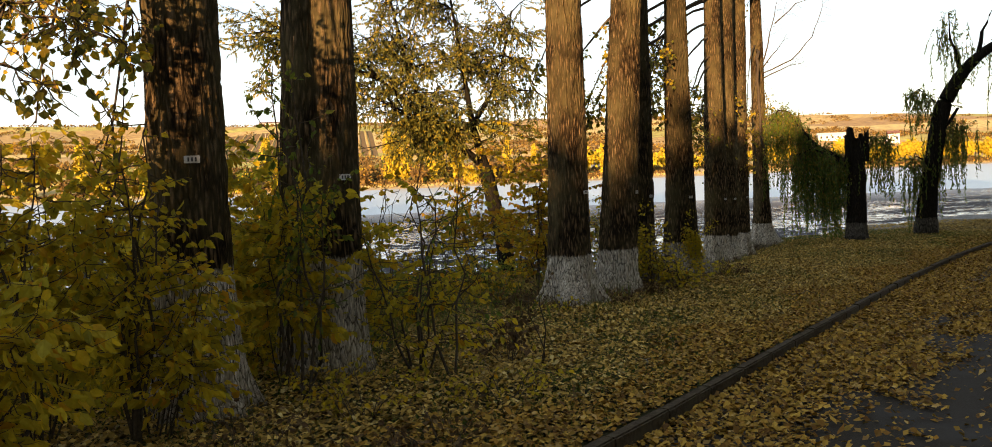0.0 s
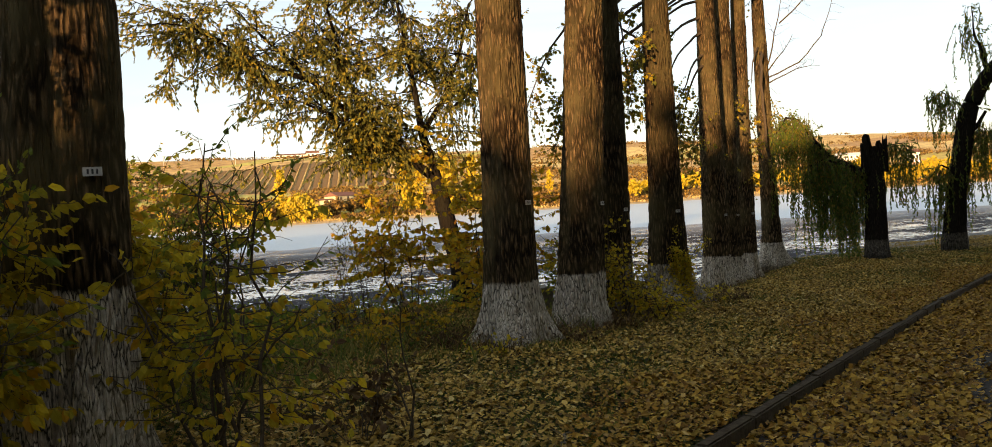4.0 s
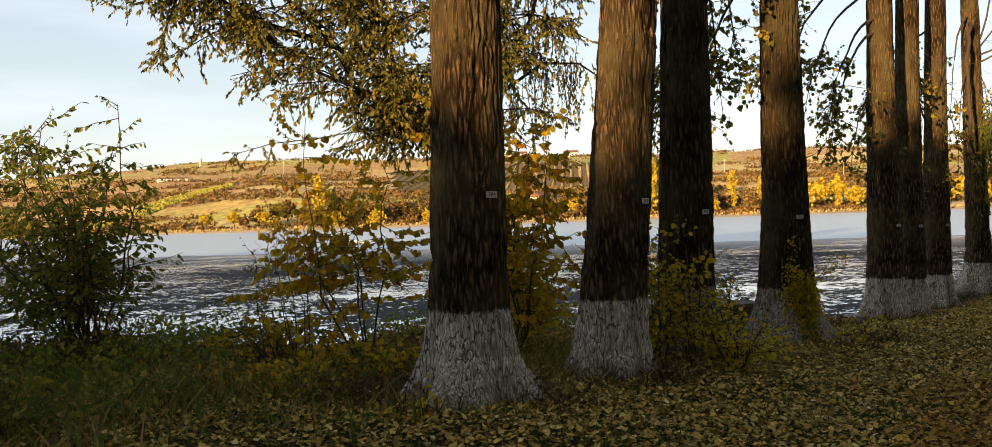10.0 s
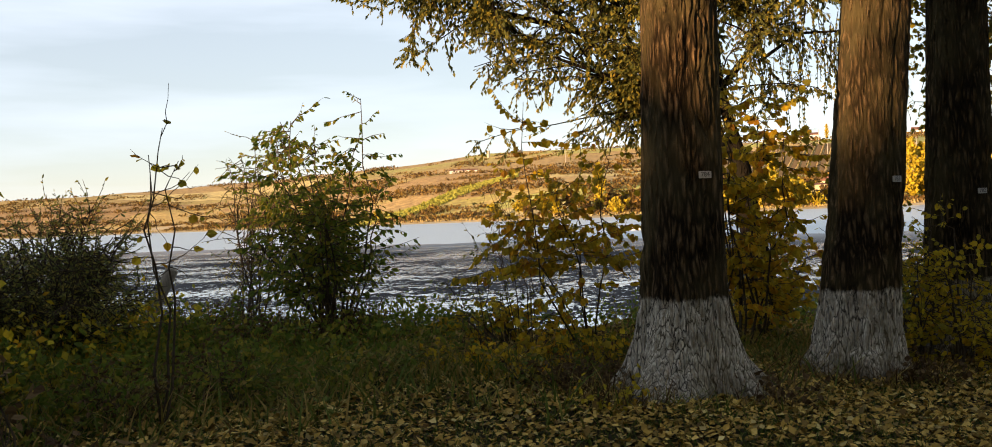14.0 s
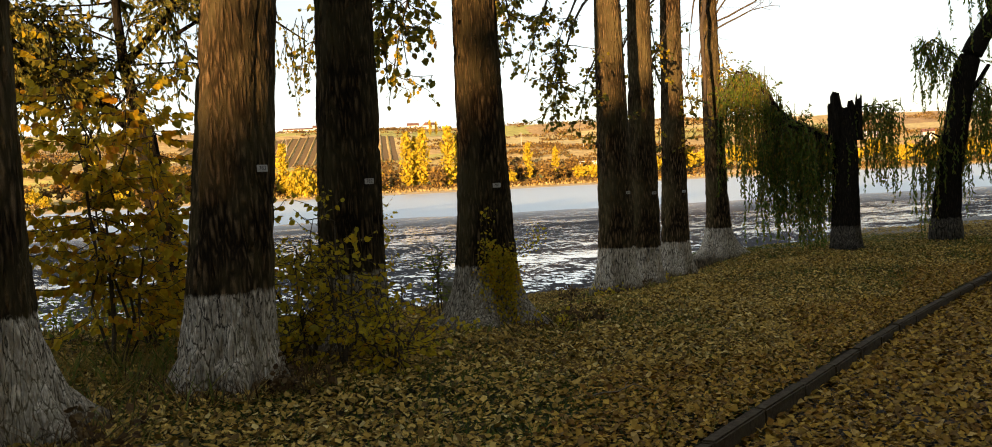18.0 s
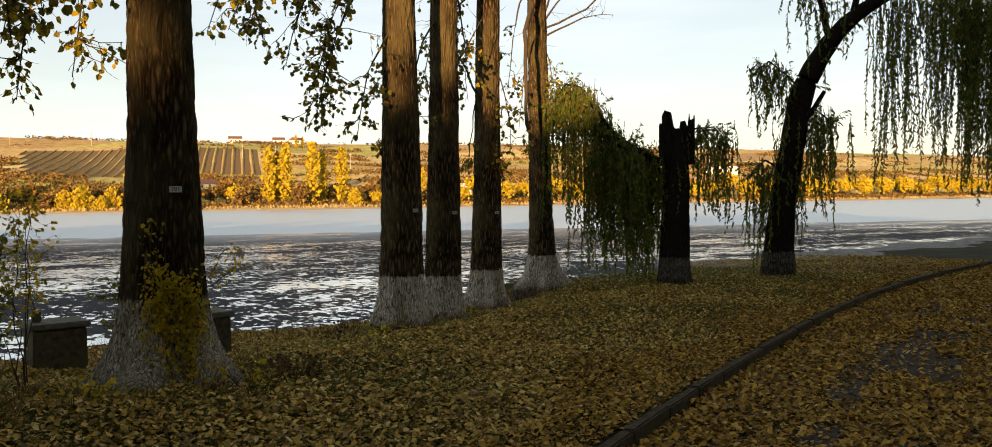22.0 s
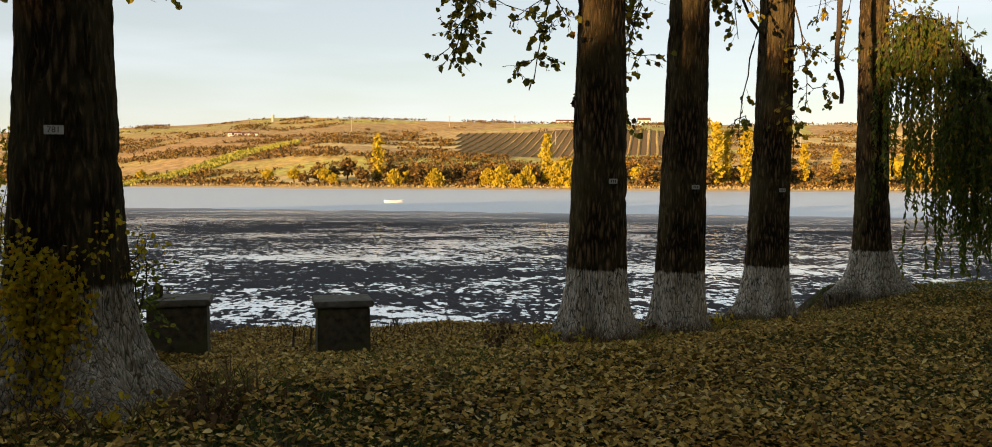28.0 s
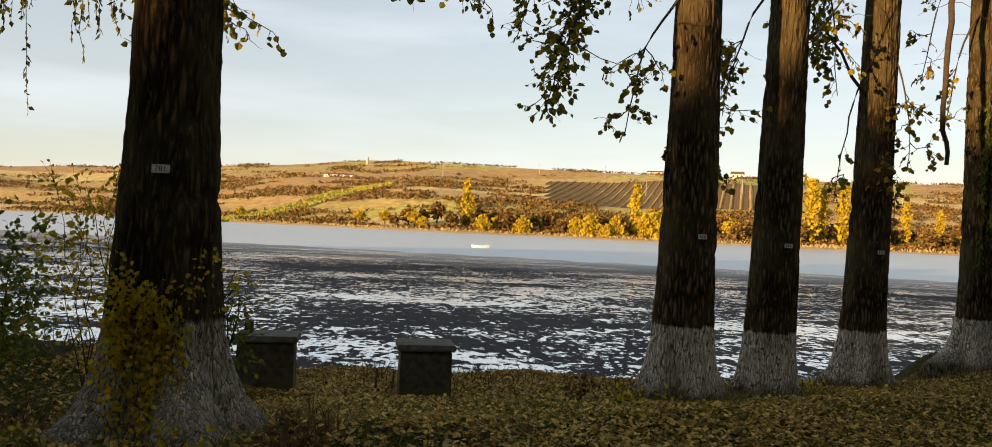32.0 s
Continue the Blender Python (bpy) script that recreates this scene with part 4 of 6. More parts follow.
# shrubs at the feet of the next poplars
for k, (x, y, h, rad, st) in enumerate(((-5.3, 4.75, 1.75, 0.35, 5), (-4.7, 5.0, 1.0, 0.45, 6), (-5.8, 5.3, 2.0, 0.4, 6), (-5.0, 4.35, 0.8, 0.45, 6), (-5.6, 4.9, 1.5, 0.4, 5), (-5.9, 4.7, 0.9, 0.4, 5))):
    shrub("shrub", x, y, h, rad, st, 14, 0.6, 0.068, M_SHRUB_LEAF, "yellow-green suckers round the foot of a dark poplar", "shrub", UND, 90 + k, 0.95, 0.5, flat=0.4, twig_len=0.42, first=0.25)
shrub("shrub", -3.85, 8.3, 2.6, 0.45, 6, 20, 0.6, 0.062, M_SHRUB_LEAF, "thin leafy shrub on the bank behind a poplar", "shrub", UND, 97, 0.85, twig_len=0.35, thick=0.006)
shrub("shrub", -4.6, 7.8, 1.7, 0.6, 8, 22, 0.85, 0.055, M_GREEN_LEAF, "thin leafy shrub on the bank behind a poplar", "shrub", UND, 98, twig_len=0.35, thick=0.006)
shrub("shrub", -2.86, 8.5, 1.5, 0.12, 3, 18, 0.65, 0.058, M_GREEN_LEAF, "small green shrub on the bank", "shrub", UND, 99)
for k, (x, y, h) in enumerate(((1.0, 10.2, 0.3), (2.3, 11.2, 0.28), (3.9, 12.7, 0.25), (-1.9, 6.3, 0.3), (-3.7, 6.1, 0.28), (-5.9, 3.9, 0.3), (-8.6, 2.7, 0.25), (-7.4, 2.8, 0.28), (-2.4, 6.1, 0.22), (0.4, 10.5, 0.3))):
    shrub("seedling", x, y, h, 0.4, 9, 5, 0.8, 0.06, M_DRY if k % 2 else M_SHRUB_LEAF, "low brown suckers at the foot of a poplar", "seedling", UND, 200 + k, first=0.1, twig_len=0.15, thick=0.005)
# ivy on the poplar beside the stone blocks
r = np.random.default_rng(33)
vine = empty("climbing_vine", at(-2.88, 6.9), "yellow-leaved creeper clinging to the limewashed poplar foot", "vine")
lines, spots = [], []
for k in range(11):
    a0 = radians(r.normal(-95, 16))
    zz = np.linspace(0.1, r.uniform(0.6, 1.25), 9)
    aa = a0 + np.cumsum(r.normal(size=9)) * 0.05
    rr = 0.385 + 0.34 * np.exp(-zz / 0.26)
    ln = np.stack([rr * np.cos(aa), rr * np.sin(aa), zz], -1)
    lines.append((ln, 0.006, 0.003))
    for q in range(200):
        i = min(int(9 * r.random() ** 0.7), 7)
        p = ln[i] + (ln[i + 1] - ln[i]) * r.random()
        spots.append(p * np.array([1.04, 1.04, 1]) + r.normal(size=3) * 0.05)
for an, top in ((-60, 1.25), (-35, 1.1), (-120, 1.5)):
    c = np.array([0.42 * math.cos(radians(an)), 0.42 * math.sin(radians(an)), 0.9])
    e = c + np.array([0.25 * math.cos(radians(an + 20)), 0.25 * math.sin(radians(an + 20)), top - 0.9])
    ln = bent(c, e, r, 0.05, 6)
    lines.append((ln, 0.005, 0.002))
    for q in range(40):
        spots.append(ln[r.integers(1, 6)] + r.normal(size=3) * 0.05)
part("stem", mesh_from("stem", *tubes(lines, 4), M_TWIG, True), vine)
part("foliage", mesh_from("foliage", *leaf_mesh(spots, 0.034, r, 0.6, 1.0), M_SHRUB_LEAF), vine)


def hanging(starts, low, high, r, step=0.035, sway=0.12):
    """Weeping shoots: their lines, and places for leaves."""
    lines, spots, ways = [], [], []
    for p in starts:
        ln = r.uniform(low, high)
        e = p + np.array([r.normal() * sway, r.normal() * sway, -ln])
        m = bent(p, e, r, 0.07, 8)
        lines.append((m, 0.006, 0.002))
        for q in np.arange(0.08, 1, step / ln):
            i = min(int(q * 7), 6)
            spots.append(m[i] + (m[i + 1] - m[i]) * (q * 7 - i))
            d = r.normal(size=3) * 0.6
            d[2] -= 0.9
            ways.append(d)
    return lines, spots, ways


def along(poly, n, r, spread):
    P = np.asarray(poly, float)
    q = np.sort(r.random(n)) * (len(P) - 1)
    i = np.minimum(q.astype(int), len(P) - 2)
    return P[i] + (P[i + 1] - P[i]) * (q - i)[:, None] + r.normal(size=(n, 3)) * np.array([spread, spread, spread * 0.6])


# thin leaning tree over the water's edge
r = np.random.default_rng(51)
b = np.array(at(-6.4, 8.3))
thin = empty("leaning_tree", tuple(b), "thin leaning goat willow with a drooping yellow-green crown on the bank", "tree")
bole = np.array([(0, 0, -0.2), (0.02, 0.15, 0.7), (-0.05, 0.4, 1.45), (-0.12, 0.62, 2.3)])
arms = [np.array(p, float) for p in (
    ((-0.12, 0.62, 2.3), (-0.6, 0.8, 2.75), (-1.3, 0.9, 3.3), (-2.3, 1.0, 4.2), (-3.3, 1.1, 5.2)),
    ((-0.12, 0.62, 2.3), (-0.3, 0.8, 3.2), (-0.35, 1.0, 4.3), (-0.6, 1.1, 6.2)),
    ((-0.3, 0.8, 3.2), (0.3, 1.0, 3.9), (0.8, 1.3, 4.8), (1.1, 1.4, 5.8)),
    ((-0.6, 0.8, 2.75), (-1.2, 0.6, 2.9), (-1.8, 0.5, 3.4), (-2.6, 0.3, 3.7)),
    ((-1.3, 0.9, 3.3), (-1.7, 0.9, 4.4), (-2.0, 1.0, 5.9)),
    ((-2.3, 1.0, 4.2), (-3.4, 0.8, 4.5), (-4.3, 0.6, 5.0)))]
lines = [(bole, 0.2, 0.14)] + [(a, 0.1 if k < 2 else 0.055, 0.02) for k, a in enumerate(arms)]
spots, ways = [], []
for a in arms:
    dense = np.concatenate([bent(a[q], a[q + 1], r, 0.06, 5) for q in range(len(a) - 1)])
    for _ in range(26):
        p = dense[r.integers(3, len(dense))]
        e = p + r.normal(size=3) * np.array([0.75, 0.6, 0.45]) + np.array([-0.15, 0, 0.1])
        sub = bent(p, e, r, 0.12, 6, 0.1)
        lines.append((sub, 0.014, 0.005))
        l, s, w = twigs(sub, 22, 0.5, r, 0.005, 0.55)
        lines += l
        spots += s
        ways += w
l, s, w = hanging(along(arms[2][1:], 22, r, 0.3), 0.8, 2.5, r, 0.06)
lines += l
spots += s
ways += w
droop = np.array([(0.3, 1.0, 3.6), (0.9, 1.15, 4.0), (1.5, 1.15, 4.0), (2.1, 1.1, 3.6)])
lines.append((droop, 0.03, 0.01))
l, s, w = hanging(along(droop[1:], 45, r, 0.2), 0.3, 1.1, r, 0.05)
lines += l
spots += s
ways += w
part("trunk", mesh_from("trunk", *tubes(lines, 6), M_BARK_PLAIN, True), thin, "dark leaning stem and boughs")
p, w = pick(spots, ways, 0.95, r)
part("crown", mesh_from("crown", *leaf_mesh(p, 0.069, r, 0.4, 0.62, w, kite=True), M_SALLOW_LEAF), thin, "drooping yellow-green leaves")

# snapped-off willow with a torn limb
r = np.random.default_rng(52)
b = np.array(at(9.3, 12.65))
stump = empty("broken_willow", tuple(b), "snapped-off dark willow trunk with a torn weeping limb", "tree")
me = trunk_mesh("trunk", 3.1, 0.34, 0.29, (0.1, 0.06), 77, M_BARK_WILLOW, flare=0.3, around=72, reach=3.1, bark=0.02)
part("trunk", me, stump, "dark furrowed bark")
for dx, dy, h, rad in ((-0.16, 0.06, 0.62, 0.2), (0.02, 0.0, 0.25, 0.28), (0.27, -0.14, 0.5, 0.12), (-0.24, 0.12, 0.4, 0.14), (0.12, -0.06, 0.38, 0.16)):
    bm = bmesh.new()
    bmesh.ops.create_cone(bm, cap_ends=True, segments=8, radius1=rad, radius2=rad * 0.5, depth=h + 0.5)
    for v in bm.verts:
        k = (v.co.z + (h + 0.5) / 2) / (h + 0.5)
        v.co = Vector((v.co.x * (1 + 0.25 * r.normal()) + 0.29 + dx * (0.9 + 0.3 * k), v.co.y * (1 + 0.25 * r.normal()) + 0.18 + dy * (0.9 + 0.3 * k), v.co.z + (h + 0.5) / 2 + 2.6 + 0.08 * r.normal() * k))
    part("splinter", (bm, M_BARK_PLAIN), stump, "jagged splintered break")
limb = np.array([(0.1, 0.3, 2.6), (-0.2, 0.65, 2.85), (-0.4, 1.0, 3.05), (-0.6, 1.35, 3.4), (-0.8, 1.65, 3.9), (-1.0, 1.9, 4.4), (-1.3, 2.1, 4.5), (-1.55, 2.3, 4.0)])
twig2 = np.array([(0.35, 0.25, 3.0), (0.75, 0.1, 3.4), (1.2, -0.1, 3.45), (1.5, -0.2, 3.1)])
low = np.array([(0.0, 0.3, 2.4), (-0.35, 0.75, 2.9), (-0.7, 1.2, 3.1), (-1.0, 1.6, 2.9)])
part("torn_limb", mesh_from("torn_limb", *tubes([(limb, 0.085, 0.025), (twig2, 0.03, 0.008), (low, 0.06, 0.02)], 7), M_BARK_PLAIN, True), stump, "torn limb arching down")
l1, s1, w1 = hanging(along(limb[1:], 220, r, 0.16), 0.4, 3.1, r)
l2, s2, w2 = hanging(along(low, 210, r, 0.22), 0.6, 2.7, r)
l3, s3, w3 = hanging(along(twig2, 70, r, 0.2), 0.4, 2.0, r)
l5, s5, w5 = hanging(along(limb[:3], 60, r, 0.15), 0.5, 2.6, r)
l1, s1, w1 = l1 + l5, s1 + s5, w1 + w5
l4, s4, w4 = hanging(along(limb[1:], 200, r, 0.14), 0.2, 0.9, r)
for a in (limb[:4], limb[1:], limb[2:], twig2, low):
    l, s, w = twigs(a, 40, 0.45, r, 0.004, 0.25, 0.0)
    l4, s4, w4 = l4 + l, s4 + s, w4 + w
part("hanging_shoot", mesh_from("hanging_shoot", *tubes(l1 + l2 + l3 + l4, 3), M_TWIG), stump, kind="stuff")
part("foliage", mesh_from("foliage", *leaf_mesh(np.array(s1 + s2 + s3 + s4), 0.095, r, 0.5, 0.5, np.array(w1 + w2 + w3 + w4), kite=True), M_STUMP_LEAF), stump, "curtain of narrow green willow leaves")

# leaning willow by the path
r = np.random.default_rng(53)
b = np.array(at(12.4, 12.2))
wil = empty("weeping_willow", tuple(b), "dark leaning weeping willow with thin hanging shoots beside the path", "tree")


def leaning(*steps):
    """A line that leans out over the path: (reach, height) in the tree's own upright plane."""
    return np.array([(0.87 * q, -0.48 * q, z) for q, z in steps])


bole = leaning((-0.1, -0.2), (-0.08, 0.6), (0.0, 1.5), (0.12, 2.3), (0.3, 3.2), (0.45, 4.2), (0.8, 4.9), (1.25, 5.55), (1.75, 6.05), (2.45, 6.5), (3.2, 6.8), (4.2, 6.9), (5.4, 6.75), (6.6, 6.4))
arms = [leaning((0.42, 3.5), (0.75, 3.85), (1.05, 4.3)), leaning((1.2, 5.5), (1.0, 6.2), (0.8, 6.7), (0.75, 7.6)), leaning((0.45, 4.2), (0.1, 4.7), (-0.3, 5.0), (-0.65, 4.75)), leaning((1.75, 6.05), (1.9, 6.9), (2.3, 7.7)),
        leaning((2.45, 6.5), (3.3, 7.2), (4.8, 7.1)) + np.array([(0, 0, 0), (0.2, 0.3, 0), (0.4, 0.6, 0)]), leaning((0.1, 2.4), (-0.4, 2.7), (-0.8, 2.3)), leaning((0.35, 3.3), (0.8, 3.9), (1.3, 3.6))]
girth = np.interp(bole[:, 0], (-0.1, 0.4, 1.1, 2.1, 4.0, 5.8), (0.31, 0.27, 0.2, 0.14, 0.08, 0.04)) * np.array([1.45, 1.12] + [1.0] * (len(bole) - 2))
fine = np.column_stack([bole, girth])
for _ in range(3):
    mid = np.empty((2 * len(fine) - 2, 4))
    mid[0::2], mid[1::2] = 0.75 * fine[:-1] + 0.25 * fine[1:], 0.25 * fine[:-1] + 0.75 * fine[1:]
    fine = np.concatenate([fine[:1], mid, fine[-1:]])
gf = fine[:, 3] * (1 + 0.03 * np.sin(np.arange(len(fine)) * 0.9))
fine = fine[:, :3]
part("trunk", mesh_from("trunk", *tubes([(fine, gf, 0)], 18), M_BARK_WILLOW, True), wil, "dark crooked leaning bole, greyish lime at the foot")
for k, a in enumerate(arms):
    part("bough", mesh_from("bough", *tubes([(np.concatenate([bent(a[q], a[q + 1], r, 0.05, 4) for q in range(len(a) - 1)]), 0.09 if k in (0, 1, 3, 4) else 0.028, 0.05 if k == 0 else 0.012)], 8), M_BARK_PLAIN, True), wil)
l1, s1, w1 = hanging(np.concatenate([along(bole[11:], 330, r, 0.45), along(bole[9:11], 45, r, 0.3)]), 1.2, 4.9, r, 0.035, 0.3)
l2, s2, w2 = hanging(along(arms[4][1:], 70, r, 0.4), 0.8, 3.8, r, 0.035, 0.3)
l3, s3, w3 = hanging(np.concatenate([along(arms[1][1:], 40, r, 0.35), along(arms[2][1:], 60, r, 0.2)]), 0.4, 1.6, r)
l4, s4, w4 = hanging(np.concatenate([along(arms[5], 80, r, 0.25), along(arms[6], 90, r, 0.25)]), 0.4, 2.2, r)
shoots, spots, ways = [], [], []
for a in (fine[30:75], arms[1], arms[2], arms[5], arms[6]):
    l, s, w = twigs(a, 26, 0.5, r, 0.004, 0.3)
    shoots += l
    spots += s
    ways += w
part("hanging_shoot", mesh_from("hanging_shoot", *tubes(l1 + l2 + l3 + l4 + shoots, 3), M_TWIG), wil, kind="stuff")
part("foliage", mesh_from("foliage", *leaf_mesh(np.array(s1 + s2 + s3 + s4 + spots), 0.095, r, 0.5, 0.46, np.array(w1 + w2 + w3 + w4 + ways), kite=True), M_STUMP_LEAF), wil, "thin curtain of narrow willow leaves")

# dead bough hanging off the last poplar, and bare boughs
r = np.random.default_rng(54)
for pts, nm, lab in ((((7.5, 15.2, 6.4), (6.9, 14.6, 6.0), (6.3, 14.0, 5.2), (6.1, 13.7, 4.2), (6.0, 13.55, 3.2), (6.05, 13.5, 2.7)), "dead_bough", "dead bare bough hanging from a poplar"),
                     (((4.8, 13.4, 3.6), (4.0, 13.0, 4.4), (3.2, 12.6, 4.9)), "bare_bough", "bare bough crossing between poplars"),
                     (((2.9, 11.9, 3.7), (3.6, 12.1, 4.3), (4.3, 12.4, 5.2)), "bare_bough", "bare bough crossing between poplars"),
                     (((7.75, 15.3, 5.6), (8.48, 14.56, 6.01), (8.95, 14.06, 6.75), (9.16, 13.83, 7.62), (9.2, 13.78, 8.3)), "bare_bough", "thin bare bough of the last poplar"),
                     (((7.75, 15.3, 5.7), (8.16, 14.89, 6.41), (8.37, 14.67, 6.91)), "bare_bough", "short bare bough of the last poplar"),
                     (((7.75, 15.3, 5.8), (7.99, 15.07, 7.01), (8.13, 14.93, 7.81), (8.3, 14.7, 8.6)), "bare_bough", "thin bare bough of the last poplar"),
                     (((8.1, 14.95, 7.3), (8.6, 14.44, 7.93), (8.98, 14.03, 8.06)), "bare_bough", "thin bare bough of the last poplar"),
                     (((7.75, 15.3, 5.4), (8.41, 14.63, 5.81), (8.9, 14.11, 5.84)), "bare_bough", "thin bare bough of the last poplar"),
                     (((-2.9, 6.9, 4.6), (-3.7, 6.8, 5.1), (-4.4, 6.7, 5.9)), "bare_bough", "bare bough of a poplar")):
    P = np.array(pts, float)
    o = P[0].copy()
    th_ = empty(nm, tuple(o), lab, "bough")
    L = [(np.concatenate([bent(P[q] - o, P[q + 1] - o, r, 0.05, 4) for q in range(len(P) - 1)]), 0.055 if nm == "dead_bough" else 0.026, 0.03 if nm == "dead_bough" else 0.005)]
    l, s, w = twigs(L[0][0], 6 if nm == "dead_bough" else 9, 0.6, r, 0.005, 0.0)
    main = part("branch", mesh_from("branch", *tubes(L, 6), M_TWIG, True), th_)
    for q in l:
        part("twig", mesh_from("twig", *tubes([q], 5), M_TWIG, True), main)

# ---- stone blocks, post, kerb ----
def stone_block(x, y, w, d, h, turn, label, stub=False):
    blk = empty("concrete_block", at(x, y, -0.08), label, "block", "old bench blocks", turn)
    part("body", (box(-w / 2, -d / 2, 0, w / 2, d / 2, h, 0.018, 0.03), M_BLOCK), blk, "damp mossy concrete body")
    part("cap_slab", (box(-w / 2 - 0.035, -d / 2 - 0.035, h, w / 2 + 0.035, d / 2 + 0.035, h + 0.075, 0.014), M_CAP), blk, "overhanging concrete cap slab")
    part("plinth", (box(-w / 2 - 0.05, -d / 2 - 0.05, -0.1, w / 2 + 0.05, d / 2 + 0.05, 0.05, 0.015), M_BLOCK), blk)
    if stub:
        part("stub", (box(-w / 2 + 0.06, -0.05, h + 0.08, -w / 2 + 0.16, 0.05, h + 0.22, 0.012), M_BLOCK), blk, "broken iron-stained stub on the slab")
    return blk


stone_block(-1.29, 11.35, 0.6, 0.55, 0.68, 6, "square mossy concrete block with overhanging cap near the bank edge")
stone_block(-3.15, 11.55, 0.66, 0.55, 0.66, 6, "square mossy concrete block with a stub on its cap", True)
b = at(-17.0, 9.3)
post = empty("leaning_post", b, "weathered wooden post leaning over the lake mud", "post")
rise_ = 1.25 - b[2]
part("shaft", mesh_from("shaft", *tubes([(np.array([(-0.2, 0, -0.3), (1.0, 0, 0.5 * rise_), (2.0, 0, rise_), (2.01, 0, rise_ + 0.01)]), np.array([0.12, 0.11, 0.095, 0.005]), 0)], 11), M_POST, True), post)
for k, (x, y, h) in enumerate(((-1.9, 11.9, 0.3), (-1.7, 12.0, 0.26))):
    e = empty("iron_peg", at(x, y), "rusty iron peg stuck in the bank", "peg", "pegs at the bank edge")
    part("shaft", mesh_from("shaft", *tubes([(np.array([(0, 0, -0.1), (0.01, 0, h * 0.5), (0.02, 0, h)]), 0.018, 0.014)], 6), M_IRON, True), e)

kerb = tagged(new("kerb"), "dark weathered concrete kerb between lawn and path", "kerb", kind="structure")
bm = box(-0.496, -0.05, -0.25, 0.496, 0.05, 0.02, 0.014)
kme = bpy.data.meshes.new("kerbstone")
bm.to_mesh(kme)
bm.free()
kme.materials.append(M_KERB)
kr = random.Random(5)
x = -24.0
while x < 40:
    y = float(kerb_y(x))
    x2 = x
    while math.hypot(x2 - x, float(kerb_y(x2)) - y) < 1.0:
        x2 += 0.005
    y2 = float(kerb_y(x2))
    z1, z2 = float(fall(x)), float(fall(x2))
    ks = new("kerbstone", kme)
    ks.parent = kerb
    yaw = math.degrees(math.atan2(y2 - y, x2 - x))
    n = Vector((math.sin(radians(yaw)), -math.cos(radians(yaw)), 0)) * 0.06
    ks.matrix_local = pose((x + x2) / 2 + n.x, (y + y2) / 2 + n.y, (z1 + z2) / 2 + kr.uniform(-0.008, 0.008), kr.uniform(-1.5, 1.5), math.degrees(math.atan2(z1 - z2, 1.0)), yaw + kr.uniform(-0.5, 0.5))
    x = x2

# ---- the far side of the lake ----
def far(az, dist):
    x, y = dist * math.sin(radians(az)), dist * math.cos(radians(az))
    return x, y, float(land(x, y))


def on_shore(az, back):
    d = 250.0
    while d < 900 and d * math.cos(radians(az)) - float(shore_y(d * math.sin(radians(az)))) < back:
        d += 2
    return d


def far_tree(name, kind, h, w, seed, label):
    r = np.random.default_rng(seed)
    t = empty(name, (0, 0, 0), label, "tree")
    part("trunk", mesh_from("trunk", *tubes([(np.array([(0, 0, -0.5), (0.1, 0, h * 0.3), (0, 0.1, h * 0.7)]), 0.35, 0.12)], 6), M_TWIG, True), t)
    n = 620 if kind == "column" else 520
    q = r.random(n)
    an = r.uniform(0, 6.28, n)
    if kind == "column":
        z = h * (0.05 + 0.95 * q)
        rad = w * (0.35 + 0.75 * np.sin(np.clip(q, 0, 1) ** 0.8 * math.pi) ** 0.7) * np.sqrt(r.random(n)) * (0.8 + 0.4 * np.sin(an * 3 + z))
        P = np.stack([rad * np.cos(an), rad * np.sin(an), z], -1)
        V, F = leaf_mesh(P, 1.5, r, -0.5, 1.0, kite=True)
    elif kind == "weeping":
        u = np.sqrt(r.random(n))
        top = h * np.sqrt(np.clip(1 - 0.75 * u * u, 0.05, 1))
        z = top * (0.15 + 0.85 * r.random(n))
        lump = 0.8 + 0.35 * np.sin(an * 4 + seed)
        P = np.stack([w * u * lump * np.cos(an), w * u * lump * np.sin(an), z], -1)
        V, F = leaf_mesh(P, 1.7, r, 0.9, 0.5, kite=True)
    else:
        d = r.normal(size=(n, 3))
        d /= np.linalg.norm(d, axis=1)[:, None]
        lump = (0.7 + 0.3 * np.sin(d[:, 0] * 5 + seed) * np.cos(d[:, 1] * 4)) * r.random(n) ** 0.4
        P = d * lump[:, None] * np.array([w, w, h * 0.42]) + np.array([0, 0, h * 0.55])
        V, F = leaf_mesh(P, 1.3, r, 0.2, 1.0, kite=True)
    return t, V, F


def finish(t, V, F, m):
    part("crown", mesh_from("crown", V, F, m), t)
    return t


def plant_far(proto, spots):
    first = True
    for az, back, k in spots:
        d = on_shore(az, back)
        m = pose(*far(az, d), 0, 0, az * 37 % 360) @ Matrix.Diagonal((k, k, k, 1))
        if first:
            proto.matrix_world = m
            first = False
        else:
            c = copy_thing(proto, Matrix())
            c.matrix_basis = m


